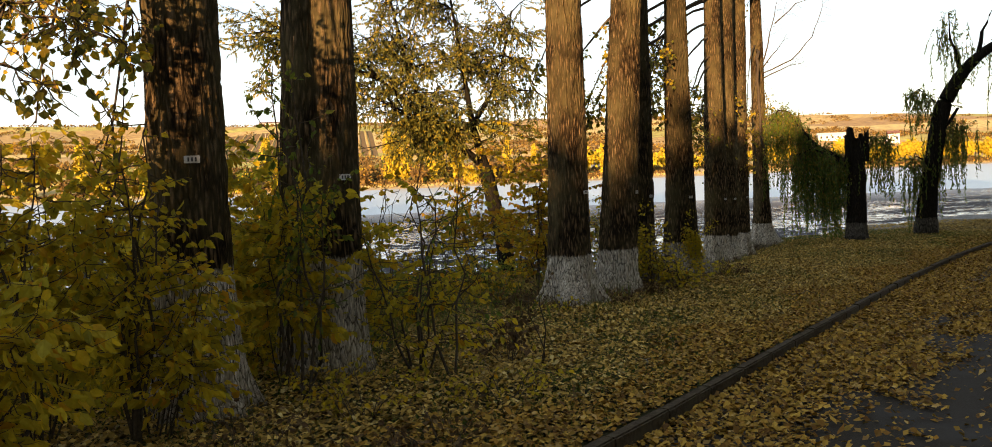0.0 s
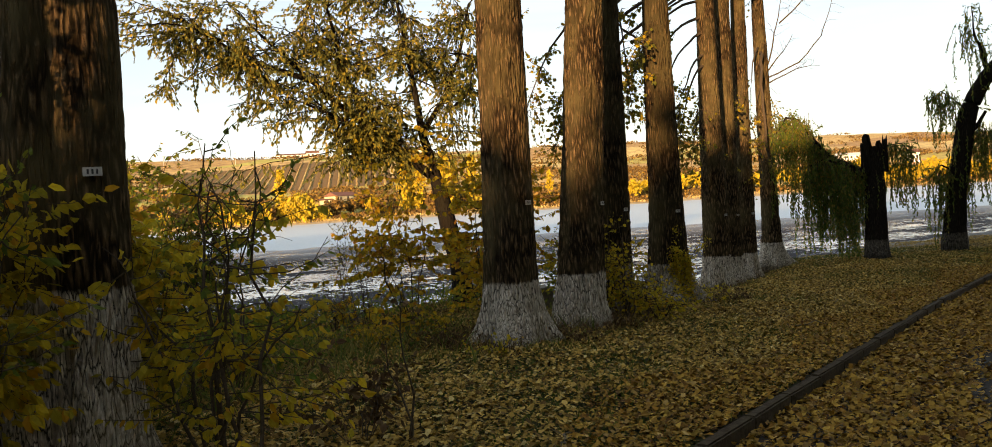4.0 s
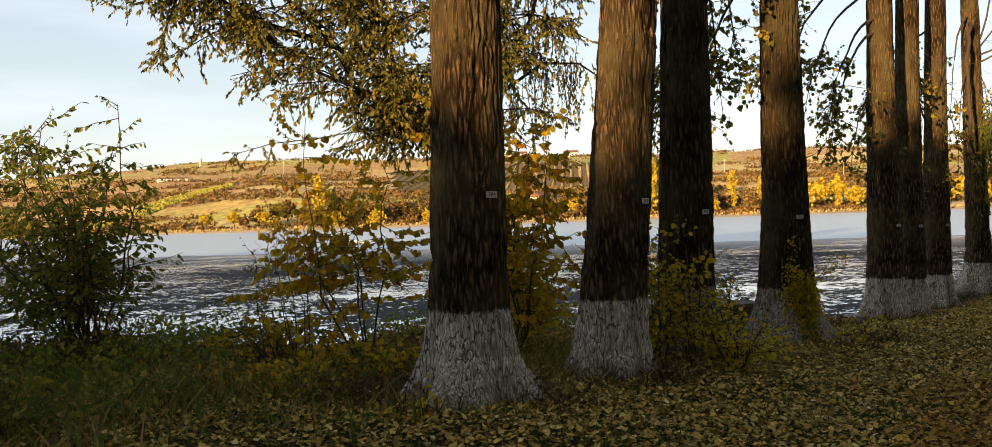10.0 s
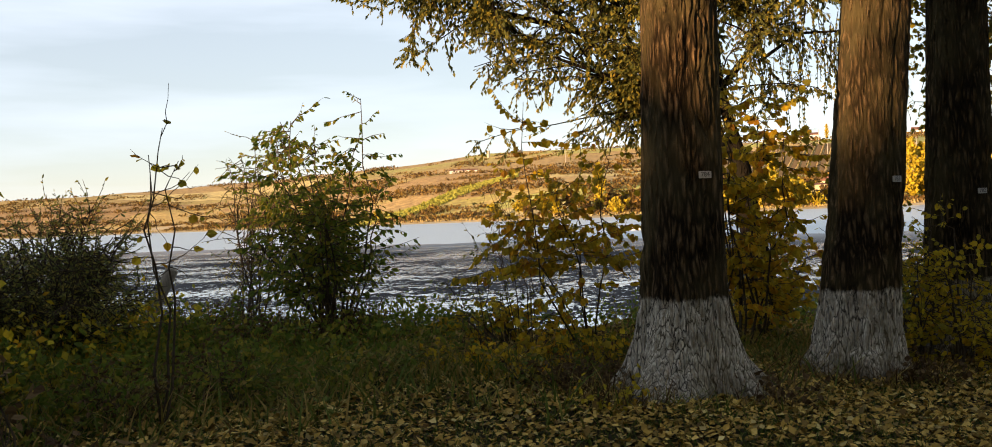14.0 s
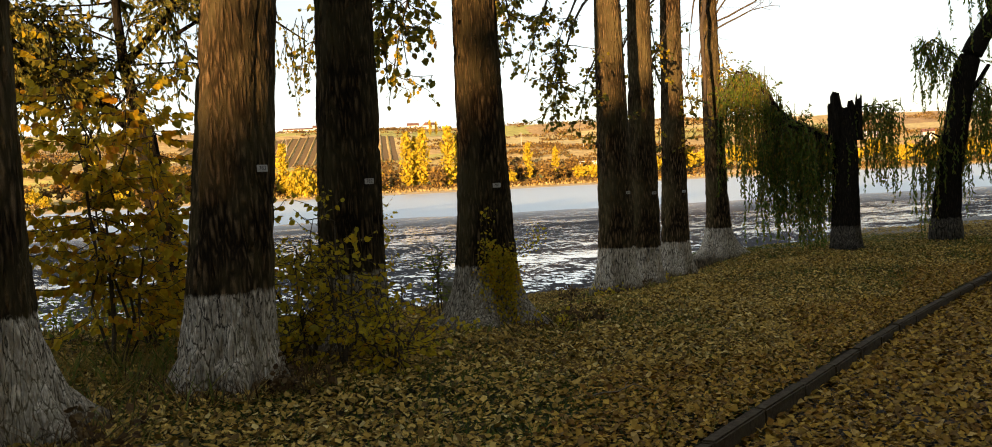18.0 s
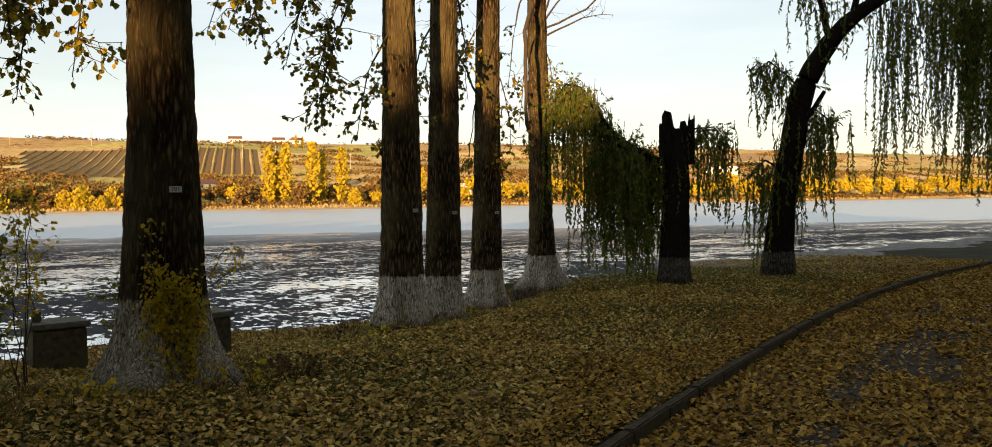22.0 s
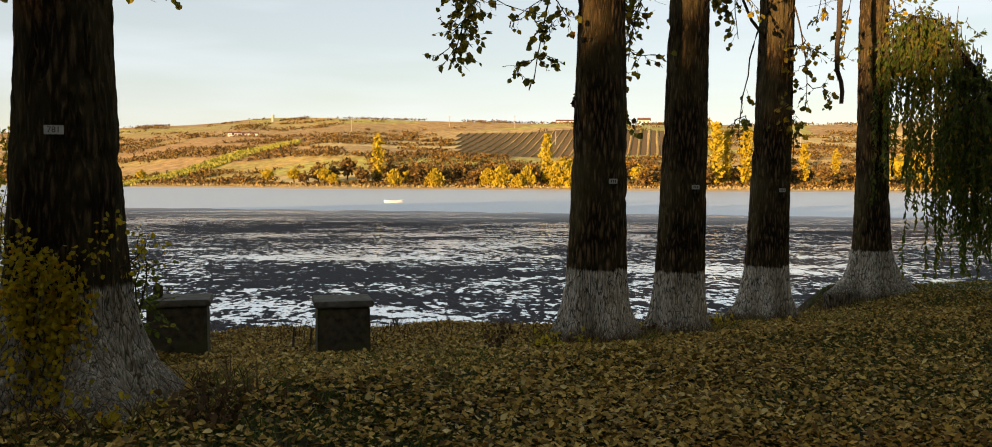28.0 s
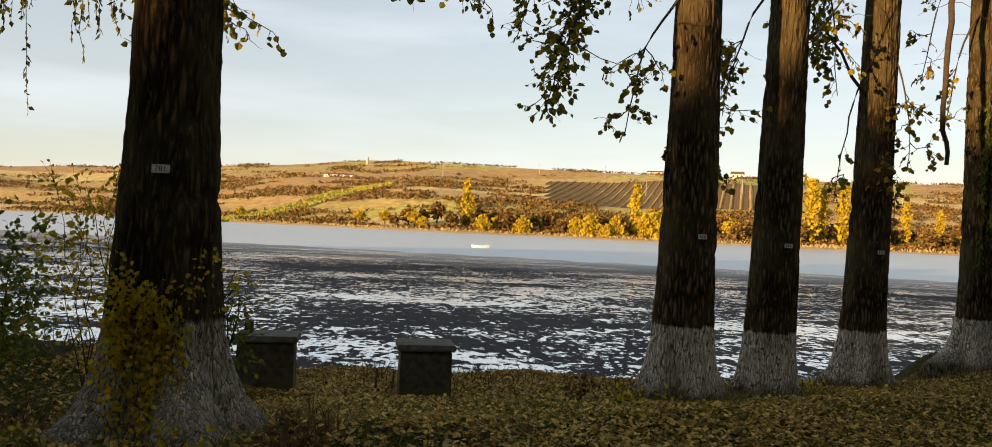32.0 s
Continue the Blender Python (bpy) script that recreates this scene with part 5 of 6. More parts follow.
t, V, F = far_tree("far_poplar", "column", 25, 3.0, 401, "golden columnar poplar on the far lake shore")
plant_far(tagged(finish(t, V, F, M_FAR_GOLD), group="golden poplars"), ((0.6, 22, 0.86), (11.4, 16, 0.88), (19.3, 20, 0.98), (20.3, 22, 1.02), (22.0, 18, 1.06), (23.8, 20, 0.98), (27.2, 30, 0.7), (29.0, 34, 0.6), (15.1, 290, 0.42), (36.2, 14, 0.6)))
t, V, F = far_tree("far_poplar", "column", 25, 2.3, 402, "slim golden poplar on the far lake shore")
plant_far(tagged(finish(t, V, F, M_FAR_GOLD), group="golden poplars"), ((19.8, 26, 0.9), (22.6, 24, 0.9), (-18.0, 18, 0.5), (33.5, 20, 0.62), (39.0, 20, 0.6), (21.2, 250, 0.42), (21.6, 255, 0.38)))
t, V, F = far_tree("far_willow", "weeping", 11, 4.6, 403, "yellow weeping willow at the far waterline")
plant_far(tagged(finish(t, V, F, M_FAR_GOLD), group="yellow shore willows"), ((7.6, 9, 0.8), (8.5, 8, 1.0), (10.2, 10, 0.9), (12.4, 9, 1.25), (12.9, 12, 1.2), (4.2, 8, 0.8), (1.6, 9, 0.75), (14.0, 8, 0.6), (24.6, 9, 0.8), (-2.2, 12, 0.55), (9.6, 7, 0.6)))
t, V, F = far_tree("far_tree", "round", 11, 5.0, 404, "orange-gold round tree on the far lake shore")
spots = [(-13.5, 24, 0.6), (-6.2, 22, 0.7), (-4.6, 16, 0.75), (-2.8, 18, 0.8), (2.6, 20, 0.7), (17.2, 26, 0.9), (16.6, 46, 0.8), (26, 14, 0.7), (30.5, 18, 0.8)]
plant_far(tagged(finish(t, V, F, M_FAR_GOLD), group="gold shore trees"), spots + [(31.5 + 1.0 * k, 10 + 8 * (k * 7 % 5), 0.95 + 0.14 * (k * 3 % 4)) for k in range(34)] + [(50 + 1.1 * k, 8 + 5 * (k % 3), 1.1 + 0.1 * (k % 3)) for k in range(14)])
t, V, F = far_tree("far_tree", "round", 9, 4.6, 405, "brown half-bare tree on the far lake shore")
plant_far(tagged(finish(t, V, F, M_FAR_BROWN), group="brown shore trees"), [(-4 + 0.9 * k, 13 + 8 * (k * 5 % 4), 0.72 + 0.12 * (k * 3 % 5)) for k in range(40)])

# scrub, reeds and vines, past counting
r = np.random.default_rng(406)
n = 90000
az = radians(1) * r.uniform(-40, 70, n)
back = 8 + 400 * r.random(n) ** 1.3
d0 = np.array([on_shore(a, 0) for a in range(-40, 71)])
dd = np.interp(np.degrees(az), np.arange(-40, 71), d0) + back
px, py = dd * np.sin(az), dd * np.cos(az)
patch = vnoise(px / 30.0 + 50, py / 14.0, 407, 256, 256) * 0.65 + vnoise(px / 9.0 + 90, py / 5.0, 408, 256, 256) * 0.35
line = np.abs(np.sin(back / 33.0 + px / 160.0)) < 0.16
in_vines = (np.degrees(az) > 5.5) & (np.degrees(az) < 19) & (back > 118) & (back < 240)
strip = (np.degrees(az) > -17) & (np.degrees(az) < -4.2) & (np.abs(back - 26 - (np.degrees(az) + 13.5) * 16.5) < 14)
keep = ((patch > np.where((np.degrees(az) > 0) & (back < 125), 0.47, 0.6)) | ((back < 26) & (patch > 0.42)) | line) & ~in_vines & ~strip & ((back < 250) | (patch > 0.66))
px, py, back = px[keep], py[keep], back[keep]
P = np.stack([px, py, land(px, py) + 0.5], -1)
P = np.repeat(P, 4, 0) + r.normal(size=(len(P) * 4, 3)) * np.array([1.0, 1.0, 0.45])
P[:, 2] = np.maximum(P[:, 2], land(P[:, 0], P[:, 1]) + 0.2)
scrub = tagged(new("hillside_scrub", mesh_from("hillside_scrub", *leaf_mesh(P, 1.15, r, -0.3, 1.1, kite=True), M_FAR_BROWN)), "brown and orange autumn scrub covering the far hillside", "scrub", kind="stuff")
n = 9000
a2 = radians(1) * r.uniform(-40, 70, n)
d2 = np.interp(np.degrees(a2), np.arange(-40, 71), d0) + r.uniform(2, 13, n)
rx_, ry_ = d2 * np.sin(a2), d2 * np.cos(a2)
P = np.stack([rx_, ry_, land(rx_, ry_) + 0.2], -1)
a3 = radians(1) * r.uniform(-17, -4.2, 9000)
d3 = np.interp(np.degrees(a3), np.arange(-40, 71), d0) + 26 + (np.degrees(a3) + 13.5) * 16.5 + r.uniform(-13, 13, 9000)
mx_, my_ = d3 * np.sin(a3), d3 * np.cos(a3)
tagged(new("hill_meadow", mesh_from("hill_meadow", *leaf_mesh(np.stack([mx_, my_, land(mx_, my_) + 0.05], -1), 1.3, r, -0.5, 1.0, kite=True), M_MEADOW)), "strip of green meadow grass on the far slope", "meadow", kind="stuff")
reeds = tagged(new("reed_bed", mesh_from("reed_bed", *leaf_mesh(P, 1.1, r, -1.2, 0.5, kite=True), M_REED)), "straw-coloured reed belt along the far waterline", "reeds", kind="stuff")
V, F, slots_, n0 = [], [], [], 0
for k in range(34):
    a0 = radians(0.5 + 0.62 * k)
    b0 = np.interp(math.degrees(a0), np.arange(-40, 71), d0)
    s = np.linspace(120, 236, 60)
    x0, y0 = (b0 + 120) * math.sin(a0), (b0 + 120) * math.cos(a0)
    xx, yy = x0 + (s - 120) * 0.33, y0 + (s - 120)
    azr = np.degrees(np.arctan2(xx, yy))
    ok = (azr > 5.6) & (azr < 18.6)
    xx, yy = xx[ok], yy[ok]
    m = len(xx)
    if m < 4:
        continue
    zz = land(xx, yy)
    wob = r.normal(size=(m, 5)) * 0.22
    prof = ((-0.5, 0.0), (-0.35, 0.55), (0, 0.8), (0.35, 0.55), (0.5, 0.0))
    V.append(np.stack([np.stack([xx + dx + wob[:, q], yy, zz + dz * (1 + 0.3 * wob[:, q])], -1) for q, (dx, dz) in enumerate(prof)], 1).reshape(-1, 3))
    i, j = np.meshgrid(np.arange(m - 1), np.arange(4), indexing="ij")
    F.append(np.stack([i * 5 + j, i * 5 + j + 1, (i + 1) * 5 + j + 1, (i + 1) * 5 + j], -1).reshape(-1, 4) + n0)
    slots_.append(np.zeros(4 * (m - 1), int))
    n0 += 5 * m
    V.append(np.stack([np.stack([xx + dx, yy, land(xx + dx, yy) + dz], -1) for dx, dz in ((0.8, 0.0), (1.2, 0.1), (2.4, 0.12), (3.9, 0.1), (4.4, 0.0))], 1).reshape(-1, 3))
    F.append(F[-1] - F[-1].min() + n0)
    slots_.append(np.ones(4 * (m - 1), int))
    n0 += 5 * m
tagged(new("vineyard", mesh_from("vineyard", np.concatenate(V), np.concatenate(F), [M_FAR_VINE, M_STRAW], False, np.concatenate(slots_))), "parallel brown vine rows on the far slope", "vineyard", kind="stuff")


def house(name, az, dist, w, d, h, roof_h, turn, wall_m, roof_m, label, windows=3):
    x, y, z = far(az, dist)
    hs = empty(name, (x, y, z), label, "house", "houses across the lake", turn)
    part("wall", (box(-w / 2, -d / 2, -2.5, w / 2, d / 2, h, 0.0), wall_m), hs)
    bm = bmesh.new()
    e = 0.5
    vs_ = [bm.verts.new(c) for c in ((-w / 2 - e, -d / 2 - e, h), (w / 2 + e, -d / 2 - e, h), (w / 2 + e, d / 2 + e, h), (-w / 2 - e, d / 2 + e, h), (-w / 2 - e, 0, h + roof_h), (w / 2 + e, 0, h + roof_h))]
    for f in ((0, 1, 5, 4), (2, 3, 4, 5), (0, 4, 3), (1, 2, 5), (3, 2, 1, 0)):
        bm.faces.new([vs_[q] for q in f])
    part("roof", (bm, roof_m), hs)
    for k in range(windows):
        xw = -w / 2 + w * (k + 0.5) / windows
        wn = part("window", (box(-0.7, -0.06, -0.8, 0.7, 0.06, 0.8, 0.02), M_GLASS), hs)
        wn.matrix_local = Matrix.Translation((xw, -d / 2 - 0.03, h * 0.55))
    return hs


house("barn", 15.4, 452, 15, 9, 2.6, 2.2, 30, M_PALE_WALL, M_ROOF, "pale low barn among trees across the lake", 3)
house("shed", 14.4, 446, 6, 6, 2.0, 0.8, -10, M_PALE_WALL, M_ROOF, "small shed beside the pale barn", 1)
house("farmhouse", 13.2, 770, 30, 9, 2.4, 1.4, -8, M_PLASTER, M_ROOF, "long farm building on the hill crest", 5)
house("farmhouse", 14.3, 765, 10, 8, 3.6, 2.2, -8, M_PLASTER, M_ROOF, "two-storey house on the hill crest", 3)
house("farmhouse", 17.6, 760, 10, 8, 3.4, 2.4, -16, M_PLASTER, M_ROOF, "two-storey house on the hill crest", 3)
house("farmhouse", 20.2, 740, 9, 8, 2.8, 2.4, -20, M_PLASTER, M_ROOF, "gabled house on the hill crest", 2)
house("farmhouse", 21.3, 730, 9, 8, 2.8, 2.4, 20, M_PLASTER, M_ROOF, "gabled house on the hill crest", 2)
house("farmhouse", 31.3, 455, 13, 8, 3.2, 2.6, -25, M_PLASTER, M_ROOF_PALE, "white cottage near the far shore", 3)
house("farmhouse", 33.4, 470, 9, 7, 3.0, 2.4, -28, M_PLASTER, M_ROOF_PALE, "white cottage near the far shore", 2)
house("farmhouse", 48.2, 640, 22, 9, 3.4, 1.6, -40, M_PLASTER, M_ROOF_PALE, "long white building on the hillside", 6)
house("farmhouse", 51.5, 650, 7, 7, 6.0, 2.2, -40, M_PLASTER, M_ROOF, "tall white building on the hillside", 2)
house("shed", -7.6, 640, 20, 5, 1.3, 1.0, 6, M_PLASTER, M_ROOF, "low brown-roofed shed on the hillside", 3)
x, y, z = far(-5.8, 775)
tower = empty("water_tower", (x, y, z), "slim grey tower on the hilltop", "tower")
part("shaft", mesh_from("shaft", *tubes([(np.array([(0, 0, -1), (0, 0, 3), (0, 0, 6.0)]), 1.1, 1.3)], 10), M_POLE, True), tower)
pole = None
for k, (az, back) in enumerate(((5.2, 280), (9.4, 270), (-1.0, 250), (12.0, 180), (15.0, 190), (17.9, 190), (19.9, 180), (14.6, 262), (24.5, 140), (27.0, 150), (31.0, 130), (34.0, 120))):
    p = far(az, on_shore(az, back))
    if pole is None:
        pole = empty("power_pole", p, "concrete power pole on the far slope", "pole", "poles on the slope")
        part("shaft", mesh_from("shaft", *tubes([(np.array([(0, 0, -0.5), (0, 0, 4), (0, 0, 9.0)]), 0.22, 0.14)], 6), M_POLE, True), pole)
        part("crossarm", (box(-1.0, -0.08, 8.2, 1.0, 0.08, 8.4, 0.02), M_POLE), pole)
    else:
        copy_thing(pole, pose(*p, 0, 0, az * 5))
boat = empty("rowing_boat", (4.0, 163.7, LAKE), "small white rowing boat moored on the lake", "boat", turn=8)
bm = bmesh.new()
ring = []
for u in np.linspace(-1, 1, 13):
    wdt = 0.62 * (1 - abs(u) ** 2.4) + 0.03
    up = 0.34 + 0.16 * u * u
    ring.append([bm.verts.new((1.8 * u, -wdt, up)), bm.verts.new((1.8 * u, -wdt * 0.7, -0.05)), bm.verts.new((1.8 * u, wdt * 0.7, -0.05)), bm.verts.new((1.8 * u, wdt, up)), bm.verts.new((1.7 * u, wdt * 0.86, up)), bm.verts.new((1.7 * u, 0, 0.05)), bm.verts.new((1.7 * u, -wdt * 0.86, up))])
for a, b_ in zip(ring, ring[1:]):
    for q in range(7):
        bm.faces.new((a[q], a[(q + 1) % 7], b_[(q + 1) % 7], b_[q]))
part("hull", (bm, M_BOAT), boat, "white painted hull")
for u in (-0.8, 0.3):
    part("thwart", (box(u - 0.12, -0.48, 0.26, u + 0.12, 0.48, 0.3, 0.01), M_POST), boat)

# ---- unseen woods added behind the walker to keep the bank in shade ----
r = np.random.default_rng(409)
shade_grove = None
cxy = np.array([-3.0, 4.0]) + np.array([S_DIR.x, S_DIR.y]) / math.hypot(S_DIR.x, S_DIR.y) * 50
side = np.array([-S_DIR.y, S_DIR.x]) / math.hypot(S_DIR.x, S_DIR.y)
for row in range(2):
    for k in range(-8, 9):
        p = cxy + side * (k * 2.9 + 1.4 * row) + np.array([S_DIR.x, S_DIR.y]) * row * 4
        sc = (0.76 if k < -1 else 0.89 + 0.12 * row if k < 0 else 1.12 if k < 1 else 1.42) + 0.14 * r.random()
        m = pose(*at(p[0], p[1]), 0, 0, r.uniform(0, 360)) @ Matrix.Diagonal((sc, sc, sc, 1))
        if shade_grove is None:
            shade_grove = empty("shade_tree", (0, 0, 0), "unseen bushy tree added behind the path to shade the bank", "tree", "trees behind the path")
            n = 2900
            d = r.normal(size=(n, 3))
            d /= np.linalg.norm(d, axis=1)[:, None]
            P = d * (r.random((n, 1)) ** 0.4) * np.array([2.1, 2.1, 4.1]) * (0.8 + 0.25 * np.sin(d[:, :1] * 6)) + np.array([0, 0, 4.2])
            part("trunk", mesh_from("trunk", *tubes([(np.array([(0, 0, -0.3), (0.1, 0, 3), (0, 0.1, 6.5)]), 0.2, 0.06)], 7), M_TWIG, True), shade_grove)
            part("crown", mesh_from("crown", *leaf_mesh(P, 0.58, r, 0.3, 1.15, kite=True), M_SHRUB_LEAF), shade_grove)
            shade_grove.matrix_world = m
        else:
            c = copy_thing(shade_grove, Matrix())
            c.matrix_basis = m

# Nearer unseen row, added to hold back sky light from behind the path.
for k in range(-5, 10):
    xx = k * 4.2 + r.uniform(-0.6, 0.6)
    c = copy_thing(shade_grove, Matrix())
    sc = 0.95 + 0.25 * r.random()
    c.matrix_basis = pose(*at(xx, float(kerb_y(xx)) - 11.5 + r.uniform(-1, 1)), 0, 0, r.uniform(0, 360)) @ Matrix.Diagonal((sc * 1.15, sc * 1.15, sc, 1))

# Enlarged unseen trees towards the sun, added to block it beside one gap.
for k in range(-7, 8):
    gap = -5.6 + (k - 1) * 11 - 8.6 if k <= 0 else -5.6 + (k - 1) * 11 + 10.2
    base_p = np.array([S_DIR.x, S_DIR.y]) / math.hypot(S_DIR.x, S_DIR.y) * (112 + 6 * (k % 2)) + side * gap
    c = copy_thing(shade_grove, Matrix())
    c.matrix_basis = pose(*at(float(base_p[0]), float(base_p[1])), 0, 0, 50.0 * k) @ Matrix.Diagonal((3.5, 3.5, 3.7, 1))

# unseen tall trees, bare below, added across the path to cut sky light
tall = None
spots = [(x, float(kerb_y(x)) - 13 + r.uniform(-1.5, 1.5)) for x in range(-8, 46, 10)]
for x, y in spots:
    m = pose(*at(x, y), 0, 0, r.uniform(0, 360)) @ Matrix.Diagonal((1, 1, r.uniform(0.92, 1.1), 1))
    if tall is None:
        tall = empty("sky_blocking_tree", (0, 0, 0), "unseen tall broad-crowned tree added beyond the path to block sky light", "tree", "tall trees beyond the path")
        n = 3600
        q, an = r.random(n), r.uniform(0, 6.28, n)
        rad = (1.2 + 2.6 * np.sin(math.pi * q) ** 0.6) * np.sqrt(r.random(n)) * (0.85 + 0.25 * np.sin(3 * an + 6 * q))
        part("trunk", mesh_from("trunk", *tubes([(np.array([(0, 0, -0.3), (0.1, 0, 7), (0, 0.1, 17)]), 0.36, 0.08)], 9), M_BARK_PLAIN, True), tall)
        part("crown", mesh_from("crown", *leaf_mesh(np.stack([rad * np.cos(an), rad * np.sin(an), 10 + 10 * q], -1), 0.72, r, 0.3, 1.15, kite=True), M_SHRUB_LEAF), tall)
        tall.matrix_world = m
    else:
        c = copy_thing(tall, Matrix())
        c.matrix_basis = m

# ---- fallen leaves, grass and weeds ----
r = np.random.default_rng(500)


def strewn(n, x0, x1, v0, v1, r, thin=None):
    x = r.uniform(x0, x1, n)
    v = r.uniform(v0, v1, n)
    if thin is not None:
        k = r.random(n) < thin(x, v)
        x, v = x[k], v[k]
    return x, kerb_y(x) + v


def litter(x, y, size, r, lift=0.012, road_top=False):
    """Curled leaves lying about flat."""
    n = len(x)
    z = (fall(x) - 0.112 if road_top else land(x, y)) + lift * r.random(n) + 0.004
    an = r.uniform(0, 6.28, n)
    tilt = r.normal(size=(n, 2)) * 0.33
    d = np.stack([np.cos(an), np.sin(an), tilt[:, 0]], -1)
    s = np.stack([-np.sin(an), np.cos(an), tilt[:, 1]], -1)
    u = np.array([0, 0, 1.0])
    L = (size * (0.55 + 0.9 * r.random(n)))[:, None]
    W = L * 0.46
    curl = (L * 0.3 * r.random((n, 1))) * u
    P = np.stack([x, y, z], -1)
    c = int(n * 0.2)
    V = np.stack([P, P + 0.3 * L * d + W * s + curl, P + 0.7 * L * d + 0.7 * W * s + curl, P + L * d + 0.3 * curl, P + 0.7 * L * d - 0.7 * W * s + curl, P + 0.3 * L * d - W * s + curl], 1)[:c].reshape(-1, 3)
    K = np.stack([P, P + 0.45 * L * d + W * s + curl, P + L * d + 0.3 * curl, P + 0.4 * L * d - W * s + 0.5 * curl], 1)[c:].reshape(-1, 3)
    b = np.arange(c)[:, None] * 6
    return np.concatenate([V, K]), np.concatenate([b + np.array([[0, 1, 2, 3]]), b + np.array([[0, 3, 4, 5]]), len(V) + np.arange(4 * (n - c)).reshape(-1, 4)], 0)


def blades(x, y, tall, wide, r, lean=0.5):
    n = len(x)
    z = land(x, y) - 0.01
    P = np.stack([x, y, z], -1)
    an = r.uniform(0, 6.28, n)
    s = np.stack([np.cos(an), np.sin(an), np.zeros(n)], -1) * wide * (0.6 + 0.8 * r.random((n, 1)))
    h = (tall * (0.4 + 1.0 * r.random(n)))[:, None]
    l = r.normal(size=(n, 3)) * lean * h
    l[:, 2] = h[:, 0]
    V = np.stack([P - s, P + s, P + s * 0.7 + l * 0.55, P - s * 0.7 + l * 0.55, P + l * np.array([1.25, 1.25, 1])], 1).reshape(-1, 3)
    b = np.arange(n)[:, None] * 5
    return V, np.concatenate([b + np.array([[0, 1, 2]]), b + np.array([[0, 2, 3]]), b + np.array([[3, 2, 4]])], 0)


def cover(x, v):
    lush = 0.18 + 0.7 * vnoise(x * 0.9 + 60, v * 0.9 + 20, 501, 128, 128) + 0.5 * vnoise(x * 3.1 + 60, v * 3.1 + 20, 507, 256, 256) + 0.45 * (1 - smooth(v, 0.3, 1.3))
    return np.clip(lush * (1 - 0.75 * smooth(-x, 7.5, 12) * smooth(v, 3, 6)) * (1 - 0.45 * smooth(x, 6, 10)) * (1 - 0.7 * smooth(x, -6.2, -5.2) * (1 - smooth(x, -4.2, -3.4)) * smooth(v, 4.6, 5.6)) * (1 - 0.8 * smooth(v - bank_edge(x), 0.0, 0.7)), 0.02, 1)


x, y = strewn(480000, -18, 20, 0.0, 8.9, r, cover)
x3, y3 = strewn(16000, 7.6, 20, 2.6, 9, r, lambda x, v: smooth(v - bank_edge(x), -0.3, 0.3) * (1 - 0.7 * smooth(v - bank_edge(x), 0.5, 4)))
x2, y2 = strewn(70000, -5, 4, 8.9, 12.2, r, lambda x, v: 1 - smooth(v, bank_edge(x), bank_edge(x) + 0.9))
x, y = np.concatenate([x, x2, x3]), np.concatenate([y, y2, y3])
lv, lf = litter(x, y, 0.041, r, 0.045)
tan = (lv[lf[:, 0], 1] - kerb_y(lv[lf[:, 0], 0]) < 1.1 + 0.5 * np.sin(lv[lf[:, 0], 0] * 1.3)).astype(int)
tagged(new("fallen_leaves_lawn", mesh_from("fallen_leaves_lawn", lv, lf, [M_FALLEN, M_DRIFT], False, tan)), "carpet of dry yellow and brown fallen leaves on the lawn", "leaves", kind="stuff")
x, y = strewn(165000, -18, 24, -4.0, -0.03, r, lambda x, v: np.clip(1.0 - smooth(-v - 1.5 * smooth(x, -5.5, -2), 1.6 + 0.3 * np.sin(x * 0.8) + 0.12 * np.sin(x * 5), 2.15 + 0.2 * np.sin(x * 1.9)), 0.02, 1) * (1 - 0.85 * smooth(-v, 0.9, 1.5) * smooth(vnoise(x * 1.1 + 40, v * 2.2 + 40, 509, 128, 128), 0.5, 0.7)))
x2, y2 = strewn(4500, -15, 9, -6.0, -1.8, r)
tagged(new("fallen_leaves_path", mesh_from("fallen_leaves_path", *litter(np.concatenate([x, x2]), np.concatenate([y, y2]), 0.05, r, 0.035, True), M_DRIFT)), "drift of dry yellow leaves along the kerb on the asphalt", "leaves", kind="stuff")
x, y = strewn(270000, -18, 14, 0.02, 9.6, r, lambda x, v: np.clip(1.5 - 1.3 * cover(x, v), 0.1, 1))
tagged(new("grass", mesh_from("grass", *blades(x, y, 0.07, 0.0042, r), M_GRASS)), "short dark green lawn grass between the leaves", "grass", kind="stuff")
x, y = strewn(52000, -22, -6.2, 3.2, 11.5, r, lambda x, v: smooth(v, 3.2, 6.0) * (1 - 0.85 * smooth(x, -10.9, -9.9) * smooth(v, 5.5, 7)) * (0.3 + 0.7 * vnoise(x * 0.8 + 70, v * 0.8 + 10, 503, 128, 128)))
tagged(new("tall_grass", mesh_from("tall_grass", *blades(x, y, 0.24 * (1 - 0.65 * smooth(x, -12, -10.5) * smooth(y - kerb_y(x), 5.5, 7.5)), 0.008, r, 0.55), M_RANK)), "rank green grass and weeds on the bank", "grass", kind="stuff")
x, y = strewn(26000, -22, 8, -1.7, 0.5, r, lambda x, v: np.where(x < -10.3, 0.8, 0.3) * vnoise(x * 1.4 + 70, v * 0.8 + 50, 504, 128, 128))
y = y + bank_edge(x)
tagged(new("dry_weeds", mesh_from("dry_weeds", *blades(x, y, np.where(x < -11, 0.42, 0.2), 0.006, r, 0.4), M_DRY)), "brown dry weeds along the bank edge", "weeds", kind="stuff")
